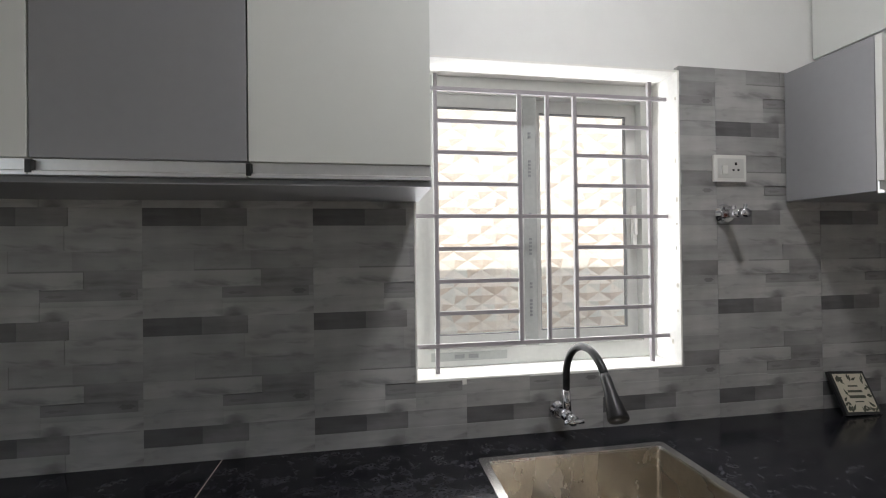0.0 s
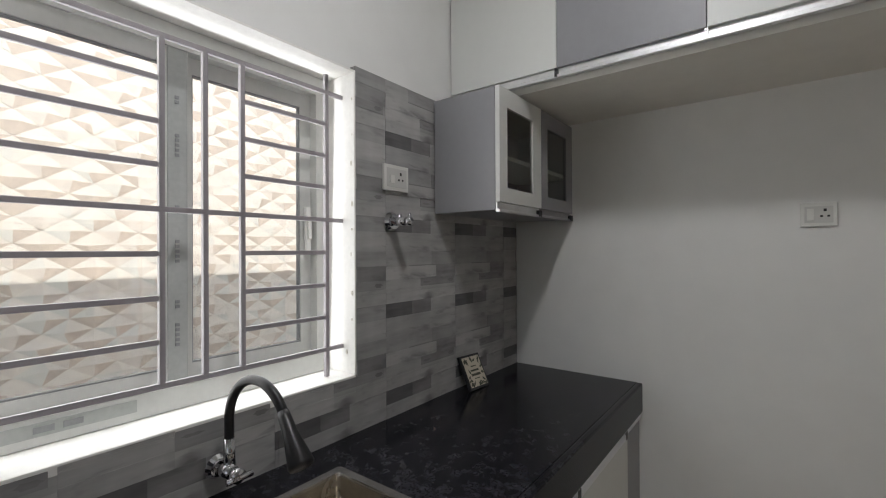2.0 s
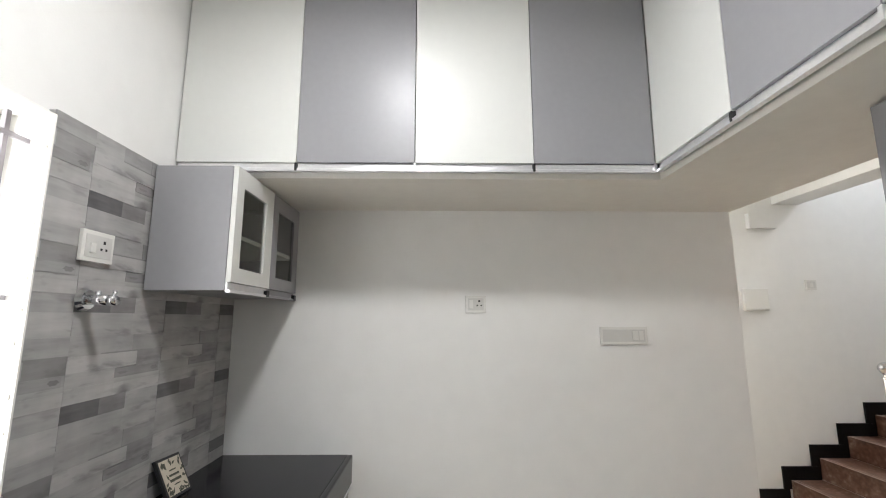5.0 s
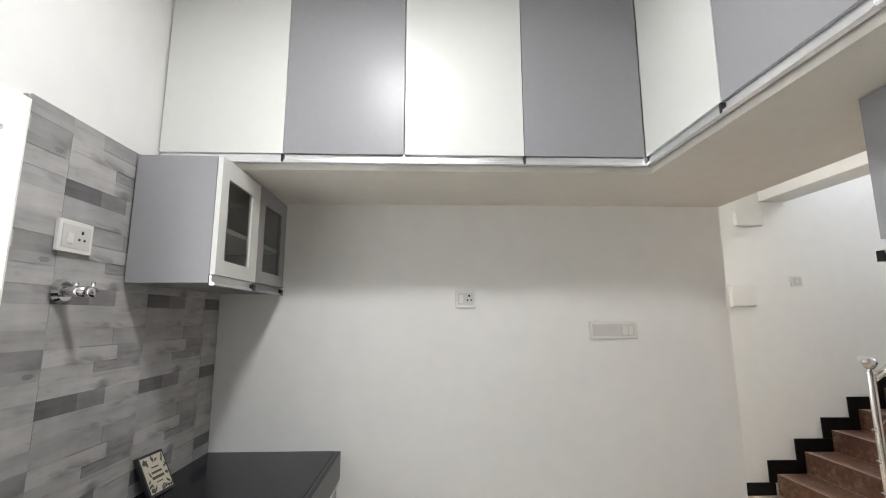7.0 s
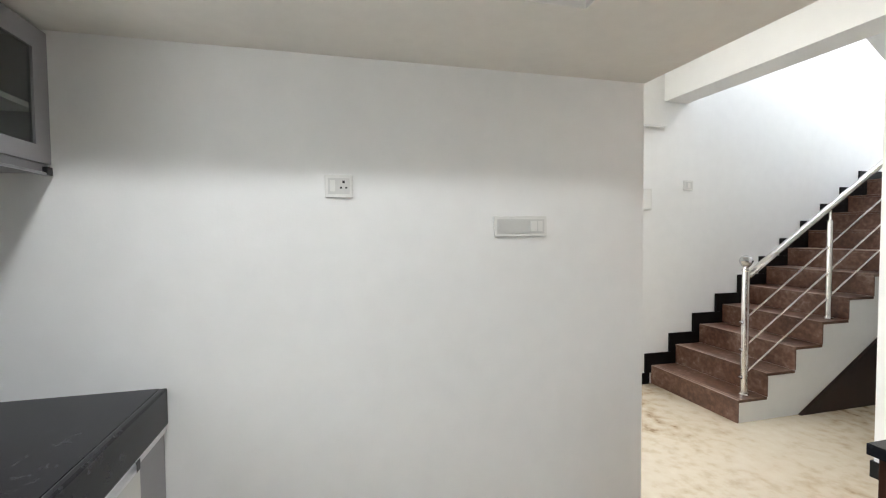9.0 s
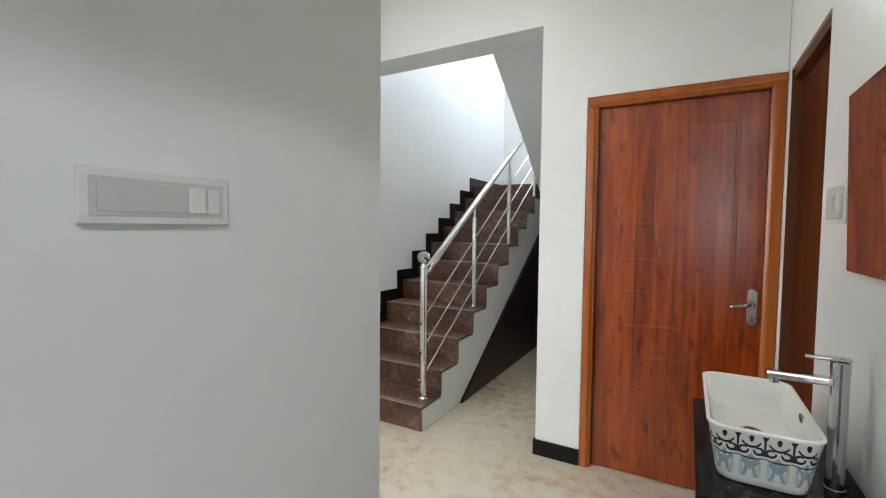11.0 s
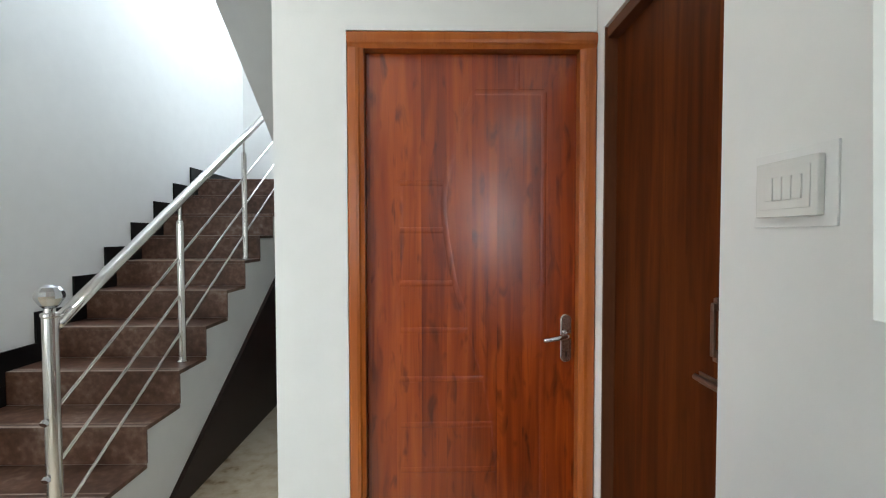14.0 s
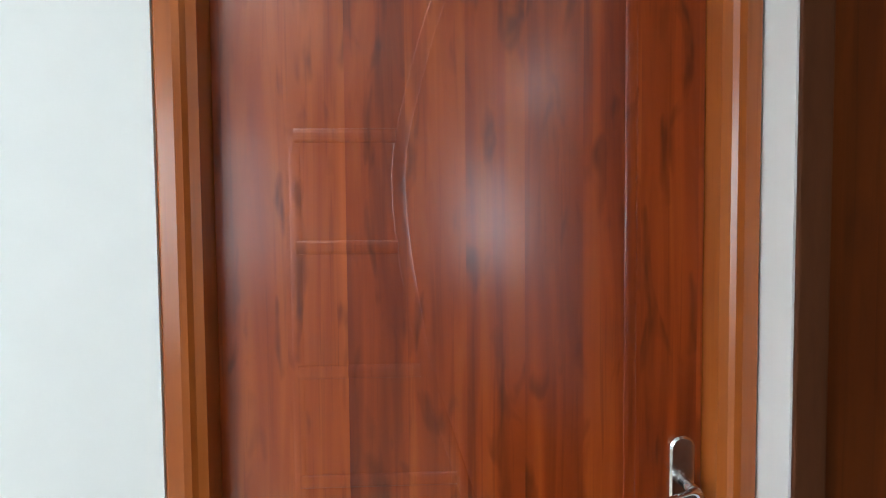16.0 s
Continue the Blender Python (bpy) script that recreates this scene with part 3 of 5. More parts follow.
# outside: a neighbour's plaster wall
# glowing panel added for the sky's brightness, far behind the neighbour's wall
structure("backdrop", cube(-160, 160, 70, 70.2, -0.3, 110), BACKDROP, "distant glowing panel standing in for bright hazy sky")
# a neighbour's wall clad with folded lozenge tiles, lit by the sun above the shadow of the house
OY = 3.25
neighbour = structure("neighbour_wall", cube(-4, 7, OY + 0.02, OY + 0.2, -0.4, 3.3), OUTTILES[0], "boundary wall outside clad with pale folded lozenge tiles")
CW, CH = 0.21, 0.13
facets = random.Random(8)
for r in range(10, 46):
    for c in range(-14, 26):
        x0, z0 = c * CW + (CW / 2 if r % 2 else 0), r * CH / 2
        if not (-1.3 < x0 < 3.5 and 0.7 < z0 < 2.95):
            continue
        bm = bmesh.new()
        q = facets.uniform(-0.03, 0.03)
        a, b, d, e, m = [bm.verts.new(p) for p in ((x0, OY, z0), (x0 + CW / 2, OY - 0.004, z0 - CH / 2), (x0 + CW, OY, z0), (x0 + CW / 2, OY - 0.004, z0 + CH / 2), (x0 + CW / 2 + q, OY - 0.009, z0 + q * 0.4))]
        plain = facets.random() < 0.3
        # random tones, with the folds' shade put into the darker lower facets
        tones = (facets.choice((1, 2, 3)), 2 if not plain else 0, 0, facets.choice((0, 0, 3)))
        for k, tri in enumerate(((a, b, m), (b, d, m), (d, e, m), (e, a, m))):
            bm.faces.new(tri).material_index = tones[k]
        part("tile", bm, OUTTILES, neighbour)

# ---- kitchen counter and sink ----
SX0, SX1, SY0, SY1 = 0.335, 0.895, 0.87, 1.295
worktop = thing("kitchen_worktop", (0.3, 1.1, COUNTER - 0.132), "polished black granite worktop with grey flecks", "worktop")
part("slab", boxes((-1.97, SX0, 0.8325, NORTH + 0.004, COUNTER - 0.022, COUNTER), (SX1, EAST - 0.001, 0.8325, NORTH + 0.004, COUNTER - 0.022, COUNTER),
     (SX0, SX1, 0.8325, SY0, COUNTER - 0.022, COUNTER), (SX0, SX1, SY1, NORTH + 0.004, COUNTER - 0.022, COUNTER)), GRANITE, worktop)
part("front_edge", cube(-1.97, EAST - 0.001, 0.806, 0.832, COUNTER - 0.132, COUNTER + 0.0008, bevel=0.007), GRANITE, worktop, "rounded granite apron")
part("seam", cube(-0.407, -0.404, 0.812, NORTH, COUNTER + 0.0001, COUNTER + 0.0006), NOSING, worktop, "pale joint between the slabs")
sink = thing("kitchen_sink", (0.615, 1.08, COUNTER - 0.2), "brushed stainless steel sink set in black granite", "sink")


def ring3(x0, x1, y0, y1, r, z, n=5):
    return [(x, y, z) for x, y in rounded(x0, x1, y0, y1, r, n)]


part("rim", loft_rings([ring3(SX0 - 0.012, SX1 + 0.012, SY0 - 0.012, SY1 + 0.012, 0.012, COUNTER + 0.0005), ring3(SX0 - 0.012, SX1 + 0.012, SY0 - 0.012, SY1 + 0.012, 0.012, COUNTER + 0.003),
     ring3(SX0 + 0.012, SX1 - 0.012, SY0 + 0.012, SY1 - 0.012, 0.012, COUNTER + 0.003), ring3(SX0 + 0.014, SX1 - 0.014, SY0 + 0.014, SY1 - 0.014, 0.012, COUNTER - 0.005)], False), STEEL, sink, "satin steel rim")
part("bowl", loft_rings([ring3(SX0 + 0.0135, SX1 - 0.0135, SY0 + 0.0135, SY1 - 0.0135, 0.012, COUNTER - 0.001), ring3(SX0 + 0.016, SX1 - 0.016, SY0 + 0.016, SY1 - 0.016, 0.014, COUNTER - 0.18),
     ring3(SX0 + 0.03, SX1 - 0.03, SY0 + 0.03, SY1 - 0.03, 0.014, COUNTER - 0.198), ring3(SX0 + 0.2, SX1 - 0.2, SY0 + 0.16, SY1 - 0.16, 0.014, COUNTER - 0.2)], False), SINKSTEEL, sink)
part("drain", tube([(0.615, 1.08, COUNTER - 0.2), (0.615, 1.08, COUNTER - 0.194)], 0.05, 20), CHROME, sink)

# base cabinets below the worktop
HZ = COUNTER - 0.134


def base_cabinet(x0, x1, door_mat, label):
    cab = thing("base_cabinet", ((x0 + x1) / 2, 1.1, 0), label, "cabinet", "base cabinets below the worktop")
    part("body", cube(x0 + 0.002, x1 - 0.002, 0.835, NORTH - 0.004, 0.1, 0.56 if x0 < 0.9 and x1 > 0.33 else HZ - 0.002), GREYLAM, cab)
    part("plinth", cube(x0 + 0.002, x1 - 0.002, 0.9, 0.92, 0.0, 0.1), BLACKPLASTIC, cab)
    d = part("door", cube(x0 + 0.003, x1 - 0.003, 0.816, 0.834, 0.105, HZ - 0.045, bevel=0.0015), door_mat, cab)
    part("handle", prism([(0.816, HZ - 0.044), (0.834, HZ - 0.044), (0.834, HZ - 0.008), (0.828, HZ - 0.008), (0.828, HZ - 0.028), (0.816, HZ - 0.036)], x0 + 0.003, x1 - 0.003, "x"), ALU, d, "aluminium channel handle")
    part("end_cap", cube(x1 - 0.028, x1 - 0.004, 0.8145, 0.8158, HZ - 0.043, HZ - 0.01), BLACKPLASTIC, d)


edges = [-1.97, -1.5, -1.05, -0.6, -0.15, 0.3, 0.92, 1.47, 2.02]
for i in range(8):
    base_cabinet(edges[i], edges[i + 1], WHITELAM if i % 2 else GREYLAM, "white laminate base cabinet with an aluminium handle channel" if i % 2 else "grey laminate base cabinet with an aluminium handle channel")
filler = part("end_panel", cube(2.023, EAST - 0.001, 0.822, 0.840, 0.0, HZ - 0.026, bevel=0.001), GREYLAM)
strip = part("filler_strip", prism([(0.815, HZ - 0.025), (0.834, HZ - 0.025), (0.834, HZ - 0.002), (0.815, HZ - 0.006)], 2.023, EAST - 0.001, "x"), ALU)
tagged(lift(strip, (2.13, 0.825, HZ - 0.025)), "thin aluminium strip below the granite apron", "trim strip")
tagged(lift(filler, (2.13, 0.83, 0)), "narrow grey laminate filler panel beside the wall", "panel")

# worktop and cabinets along the south kitchen wall
top2 = thing("kitchen_worktop", (-0.4, -0.9, COUNTER - 0.068), "polished black granite worktop below the tiled wall", "worktop")
part("slab", cube(-1.97, 1.053, -1.112, -0.69, COUNTER - 0.022, COUNTER, bevel=0.002), GRANITE, top2)
part("front_edge", cube(-1.97, 1.053, -0.715, -0.689, COUNTER - 0.068, COUNTER - 0.0223, bevel=0.002), GRANITE, top2)
cab = thing("base_cabinet", (0.2, -0.9, 0), "white laminate base cabinet below black granite", "cabinet", "base cabinets below the worktop")
part("body", cube(-1.97, 1.04, -1.108, -0.75, 0.1, HZ - 0.002), WHITELAM, cab)
part("plinth", cube(-1.97, 1.03, -0.80, -0.78, 0, 0.1), BLACKPLASTIC, cab)

# ---- wall cabinets ----
CF, CT, CB = 1.13, 2.063, 1.60


def channel(x0, x1, y, z, depth=0.018):
    """Aluminium handle channel below a door that faces -y at y."""
    return prism([(y, z), (y + depth, z), (y + depth, z + 0.036), (y + 0.012, z + 0.036), (y + 0.012, z + 0.012), (y, z + 0.008)], x0, x1, "x")


left = thing("wall_cabinet", (-0.4, 1.3, CB - 0.005), "grey and white laminate wall cabinet with aluminium handle channels", "cabinet")
part("bottom_panel", cube(-1.30, 0.175, CF + 0.019, NORTH - 0.001, CB - 0.005, CB + 0.011), GREYLAM, left)
part("top_panel", cube(-1.30, 0.175, CF + 0.019, NORTH - 0.001, CT - 0.016, CT), GREYLAM, left)
part("side", cube(-1.30, -1.284, CF + 0.019, NORTH - 0.001, CB + 0.0111, CT - 0.0161), GREYLAM, left)
part("side", cube(0.159, 0.175, CF + 0.019, NORTH - 0.001, CB + 0.0111, CT - 0.0161), GREYLAM, left)
part("back_panel", cube(-1.2839, 0.1589, NORTH - 0.01, NORTH - 0.001, CB + 0.0111, CT - 0.0161), GREYLAM, left)
for x0, x1, m in ((-1.116, -0.684, WHITELAM), (-0.684, -0.247, GREYLAM), (-0.247, 0.175, WHITELAM)):
    d = part("door", cube(x0 + 0.002, x1 - 0.002, CF, CF + 0.018, 1.645, CT, bevel=0.0012), m, left, "white laminate door" if m is WHITELAM else "grey laminate door")
    part("handle", channel(x0 + 0.002, x1 - 0.002, CF - 0.001, 1.608), ALU, d, "aluminium channel handle")
    part("end_cap", cube(x0 - 0.003, x0 + 0.008, CF - 0.004, CF + 0.014, 1.612, 1.64), BLACKPLASTIC, d)
part("soffit", cube(-1.30, 0.175, CF + 0.002, NORTH - 0.001, 1.592, 1.5945), GREYLAM, left)

right = thing("wall_cabinet", (1.88, 1.3, CB), "grey laminate wall cabinet with two glazed doors", "cabinet")
rx0, rx1 = 1.512, EAST - 0.002
part("side", cube(rx0, rx0 + 0.016, CF + 0.02, NORTH - 0.012, CB, CT, bevel=0.001), GREYLAM, right)
part("side", cube(rx1 - 0.016, rx1, CF + 0.02, NORTH - 0.012, CB, CT), GREYLAM, right)
part("top_panel", cube(rx0 + 0.016, rx1 - 0.016, CF + 0.02, NORTH - 0.012, CT - 0.016, CT), GREYLAM, right)
part("bottom_panel", cube(rx0 + 0.016, rx1 - 0.016, CF + 0.02, NORTH - 0.012, CB, CB + 0.016), GREYLAM, right)
part("back_panel", cube(rx0 + 0.016, rx1 - 0.016, NORTH - 0.02, NORTH - 0.014, CB + 0.016, CT - 0.016), GREYLAM, right)
part("shelf", cube(rx0 + 0.016, rx1 - 0.016, CF + 0.022, NORTH - 0.02, 1.80, 1.817), WHITELAM, right, "white shelf")
for x0, x1, m, gx0, gx1 in ((rx0, 1.877, WHITELAM, 1.572, 1.797), (1.879, rx1, GREYLAM, 1.943, 2.165)):
    gz0, gz1 = 1.685, 1.992
    d = part("door", ring_frame(x0 + 0.001, x1 - 0.001, CB + 0.03, CT, gx0, gx1, gz0, gz1, CF, CF + 0.018), m, right, "white laminate door frame" if m is WHITELAM else "grey laminate door frame")
    part("pane", cube(gx0, gx1, CF + 0.008, CF + 0.012, gz0, gz1), DARKPANE, d, "dark clear glass pane")
    part("handle", channel(x0 + 0.001, x1 - 0.001, CF - 0.001, CB - 0.008), ALU if m is WHITELAM else GREYLAM, d)
    part("end_cap", cube(x1 - 0.03, x1 - 0.001, CF - 0.003, CF + 0.014, CB - 0.007, CB + 0.02), BLACKPLASTIC, d)

south = thing("wall_cabinet", (0.3, -0.95, 1.637), "grey laminate wall cabinet hanging on the tiled wall", "cabinet")
part("body", cube(-0.6, 1.05, -1.108, -0.815, 1.637, SLAB - 0.004, bevel=0.001), GREYLAM, south)
for i, x in enumerate((0.635, 0.22, -0.195, -0.6)):
    d = part("door", cube(x + 0.002, x + 0.413, -0.813, -0.795, 1.68, SLAB - 0.006, bevel=0.001), WHITELAM if i % 2 else GREYLAM, south)
    part("handle", prism([(-0.795, 1.642), (-0.813, 1.642), (-0.813, 1.678), (-0.807, 1.678), (-0.807, 1.654), (-0.795, 1.65)], x + 0.002, x + 0.413, "x"), ALU, d)
part("end_cap", cube(1.042, 1.06, -0.83, -0.79, 1.622, 1.65), BLACKPLASTIC, south)

# ---- loft doors under the ceiling ----
LX, LY, LZ0, LZ1 = 1.667, -0.516, 2.136, 3.0


def loft_door_east(y0, y1, m):
    d = thing("loft_door", (LX, (y0 + y1) / 2, LZ0), "matt white laminate loft shutter" if m is WHITELAM else "grey laminate loft shutter", "cabinet door", "loft shutters under the ceiling")
    p = part("panel", cube(LX, LX + 0.018, y0 + 0.0015, y1 - 0.0015, LZ0, LZ1, bevel=0.001), m, d)
    part("handle", prism([(LX - 0.002, 2.098), (LX + 0.018, 2.098), (LX + 0.018, 2.134), (LX + 0.012, 2.134), (LX + 0.012, 2.115), (LX - 0.002, 2.108)], y0 + 0.0015, y1 - 0.0015, "y"), ALU, d, "aluminium channel handle")
    part("end_cap", cube(LX - 0.004, LX + 0.012, y0 - 0.004, y0 + 0.006, 2.10, 2.132), BLACKPLASTIC if m is WHITELAM else ALU, d)


def loft_door_south(x0, x1, m):
    d = thing("loft_door", ((x0 + x1) / 2, LY, LZ0), "matt white laminate loft shutter" if m is WHITELAM else "grey laminate loft shutter", "cabinet door", "loft shutters under the ceiling")
    part("panel", cube(x0 + 0.0015, x1 - 0.0015, LY - 0.018, LY, LZ0, LZ1, bevel=0.001), m, d)
    part("handle", prism([(LY + 0.002, 2.098), (LY - 0.018, 2.098), (LY - 0.018, 2.134), (LY - 0.012, 2.134), (LY - 0.012, 2.115), (LY + 0.002, 2.108)], x0 + 0.0015, x1 - 0.0015, "x"), ALU, d, "aluminium channel handle")
    part("end_cap", cube(x0 - 0.004, x0 + 0.006, LY - 0.012, LY + 0.004, 2.10, 2.132), BLACKPLASTIC if m is WHITELAM else ALU, d)


ys = [1.463, 0.972, 0.484, -0.009, LY + 0.0015]
for i in range(4):
    loft_door_east(ys[i + 1], ys[i], GREYLAM if i % 2 else WHITELAM)
xs = [LX, 1.196, 0.732, 0.268, -0.196, -0.66, -1.124, -1.588, -1.97]
for i in range(8):
    loft_door_south(xs[i + 1], xs[i] - (0.001 if i else 0), GREYLAM if i % 2 else WHITELAM)
structure("loft_fascia", boxes((LX + 0.001, LX + 0.03, LY, 1.467, LZ1 + 0.003, CEIL - 0.001), (-1.97, LX + 0.03, LY - 0.03, LY - 0.001, LZ1 + 0.003, CEIL - 0.001)), WHITELAM, "narrow white laminate strip above the loft shutters")

# ceiling lamps
for nm, (lx, ly), lab in (("ceiling_light", (0.65, 0.5), "round white ceiling lamp, switched on"), ("ceiling_light", (2.62, -1.5), "round white ceiling lamp in the hall, switched on")):
    c = thing(nm, (lx, ly, CEIL), lab, "lamp")
    part("housing", loft_rings([[(lx + r * math.cos(a), ly + r * math.sin(a), z) for a in [2 * math.pi * k / 32 for k in range(32)]] for r, z in ((0.12, CEIL - 0.001), (0.12, CEIL - 0.04), (0.112, CEIL - 0.046))]), PLATE, c)
    part("diffuser", tube([(lx, ly, CEIL - 0.047), (lx, ly, CEIL - 0.052)], 0.108, 32), LAMPGLOW, c)

# ---- staircase ----
N_STEPS, GOING = 11, 0.2634
nose = [-2.584 - GOING * k for k in range(N_STEPS)]
tread_z = [0.168 + 0.1732 * k for k in range(N_STEPS)]
stair = tagged(new("staircase"), "straight brown stone stair flight with white plastered sides", "stairs", "", "structure")
stair.location = (3.3, -2.6, 0)
BASES[stair.name] = Vector(stair.location)
outline = [(nose[0] - 0.012, 0.0)]
for k in range(N_STEPS):
    outline.append((nose[k] - 0.012, tread_z[k] - 0.02))
    outline.append(((nose[k + 1] - 0.012) if k + 1 < N_STEPS else -6.22, tread_z[k] - 0.02))
outline += [(-6.22, 1.72), (-5.76, 1.72), (-3.152, 0.0)]
part("stringer", prism(outline, STAIR_X0 + 0.003, STAIR_X1 - 0.002, "x"), PAINT, stair, "white plastered stair side")
for k in range(N_STEPS):
    y, z = nose[k], tread_z[k]
    z0 = tread_z[k - 1] if k else 0.0
    part("riser", cube(STAIR_X0, STAIR_X1 - 0.004, y - 0.012, y - 0.001, z0 + 0.0005, z - 0.0205), STEPSTONE, stair)
    y1 = nose[k + 1] - 0.001 if k + 1 < N_STEPS else -6.215
    part("tread", cube(STAIR_X0 - 0.004, STAIR_X1 - 0.004, y1, y + 0.006, z - 0.02, z, bevel=0.003), STEPSTONE, stair)
    part("nosing", boxes((STAIR_X0 - 0.002, STAIR_X1 - 0.006, y - 0.012, y + 0.004, z + 0.0003, z + 0.0015), (STAIR_X0 - 0.002, STAIR_X1 - 0.006, y - 0.04, y - 0.032, z + 0.0003, z + 0.0012)), NOSING, stair, "dusty worn nosing line")
    # black stepped skirting on the wall
    front, top = -2.513 - 0.2588 * k, 0.277 + 0.1714 * k
    part("skirting", boxes((STAIR_X1 - 0.014, STAIR_X1 - 0.0005, (nose[k + 1] + 0.0068) if k + 1 < N_STEPS else -6.21, front, z + 0.0005, top),
                           (STAIR_X1 - 0.014, STAIR_X1 - 0.0005, y + 0.007, front, top - 0.1714 + 0.0005 if k else 0.1005, z + 0.0005)), BLACKPAINT, stair, "glossy black stepped skirting")
part("landing", cube(2.208, STAIR_X0 - 0.005, -6.22, nose[10] + 0.006, 1.72, tread_z[10], bevel=0.003), PAINT, stair)
structure("upper_flight", prism([(-5.25, 1.70), (-4.57, 2.245), (-3.68, 2.875), (-2.955, 3.41), (-2.955, 3.95), (-5.25, 2.25)], 2.2085, STAIR_X0 - 0.004, "x"), PAINT, "white plastered underside of the upper stair flight")
panel = part("understair_panel", prism([(-3.152, 0.001), (-5.478, 0.001), (-5.478, 1.533)], STAIR_X0 - 0.022, STAIR_X0 + 0.002, "x"), DARKBOARD)
tagged(lift(panel, (STAIR_X0, -4.5, 0)), "glossy dark brown board closing the space under the stair", "panel")
endp = part("passage_panel", boxes((2.2085, 2.93, -5.50, -5.479, 0.001, 1.718)), DARKBOARD)
tagged(lift(endp, (2.57, -5.49, 0)), "dark brown board at the end of the passage", "panel")

# ---- steel railing ----
RX = 3.025
rail = thing("stair_railing", (RX, -2.722, 0.16), "polished stainless steel stair railing with three thin bars", "railing")
SL = 0.657


def rail_z(y):
    return 1.055 - SL * (y + 2.722)


def top_z(y):
    return 1.042 - 0.645 * (y + 2.722)


def spun(x, y, profile, n=20):
    return loft_rings([[(x + r * math.cos(a), y + r * math.sin(a), z) for a in [2 * math.pi * k / n for k in range(n)]] for r, z in profile])


post = part("newel_post", spun(RX, -2.722, ((0.034, 0.1685), (0.034, 0.176), (0.026, 0.184), (0.0245, 0.198), (0.0245, 1.085), (0.028, 1.09), (0.028, 1.10), (0.018, 1.105), (0.018, 1.118))), STEEL, rail, smooth=False)
part("finial", spun(RX, -2.722, ((0.018, 1.1185), (0.03, 1.13), (0.045, 1.155), (0.047, 1.165), (0.042, 1.18), (0.03, 1.195), (0.012, 1.203), (0.002, 1.204)), 12), CHROME, rail, "faceted steel ball")
for yb, kb in ((-3.537, 3), (-4.348, 6), (-5.16, 9)):
    zb_ = tread_z[kb]
    zt_ = top_z(yb)
    part("baluster", spun(RX, yb, ((0.03, zb_ + 0.0005), (0.03, zb_ + 0.006), (0.02, zb_ + 0.014), (0.0185, zb_ + 0.03), (0.0185, zt_ - 0.125), (0.016, zt_ - 0.115), (0.016, zt_ - 0.11), (0.0085, zt_ - 0.105), (0.0085, zt_ - 0.022))), STEEL, rail)
y_end = -5.2
ov = [(0.03 * math.cos(2 * math.pi * i / 16), 0.024 * math.sin(2 * math.pi * i / 16)) for i in range(16)]
part("handrail", loft_rings([[(RX + a, y, top_z(y) + b) for a, b in ov] for y in (-2.745, -3.0, -4.2, y_end)]), STEEL, rail, "flat oval steel handrail", smooth=True)
for off in (-0.325, -0.53, -0.735):
    part("bar", tube([(RX + 0.004, -2.69, rail_z(-2.69) + off), (RX + 0.004, y_end, rail_z(y_end) + off)], 0.0068, 8), STEEL, rail)
    part("bar_end", tube([(RX + 0.004, -2.686, rail_z(-2.686) + off), (RX + 0.004, -2.697, rail_z(-2.697) + off)], 0.013, 10), CHROME, rail)

# ---- wooden door in the hall ----
door = tagged(new("door_1"), "closed red-brown teak veneer door with embossed curves and a steel lever", "door", "", "structure")
door.location = (1.5, SOUTH, 0)
BASES[door.name] = Vector(door.location)
DX0, DX1, DZ = 1.057, 1.947, 2.10
fr = [(0.0, 0.0), (0.0, 0.028), (0.006, 0.034), (0.03, 0.036), (0.04, 0.034), (0.046, 0.028), (0.05, 0.026), (0.058, 0.022), (0.058, -0.05), (0.0, -0.05)]
for side in (0, 1):
    prof = [((DX1 - a) if side else (DX0 + a), SOUTH - 0.03 + b) for a, b in fr]
    part("door_frame", prism(prof, 0.0, DZ - 0.058, "z"), FRAMEWOOD, door, "varnished orange-brown frame")
part("door_frame", prism([(SOUTH - 0.03 + b, DZ - a) for a, b in fr], DX0, DX1, "x"), FRAMEWOOD, door)
LEAF = -2.745
leaf = part("leaf", cube(DX0 + 0.059, DX1 - 0.059, LEAF - 0.035, LEAF, 0.006, DZ - 0.061, bevel=0.002), DOORWOOD, door)


def ridge(pts, r=0.012, name="moulding", flat=0.06):
    bm = tube([(x, LEAF, z) for x, z in pts], r, 14)
    for v in bm.verts:
        v.co.y = LEAF + (v.co.y - LEAF) * flat
    part(name, bm, DOORWOOD, leaf, smooth=False)


bends = [(0.16, 1.398), (0.50, 1.402), (0.67, 1.418), (0.843, 1.450), (1.026, 1.509), (1.2, 1.566), (1.39, 1.598), (1.49, 1.607), (1.56, 1.603), (1.752, 1.552), (1.902, 1.488)]


def arc_x(z):
    """The curved moulding's place across the leaf at a height."""
    for (z0, x0), (z1, x1) in zip(bends, bends[1:]):
        if z <= z1:
            return x0 + (x1 - x0) * (z - z0) / (z1 - z0)
    return bends[-1][1]


arc = [(sum(arc_x(0.16 + 1.742 * (i + q / 2) / 40) for q in (-2, -1, 0, 1, 2)) / 5, 0.16 + 1.742 * i / 40) for i in range(41)]
ridge(arc, 0.011, "curved_moulding", 0.055)
for z in (1.570, 1.397, 1.201, 1.026, 0.843, 0.671, 0.50):
    ridge([(1.765, z), (arc_x(z) + 0.008, z)], 0.011, flat=0.22)
ridge([(1.488, 1.902), (1.236, 1.902)], 0.011, flat=0.1)
ridge([(1.236, 1.902), (1.236, 0.12)], 0.010, flat=0.12)
ridge([(1.334, 2.036), (1.334, 1.906)], 0.008, flat=0.12)
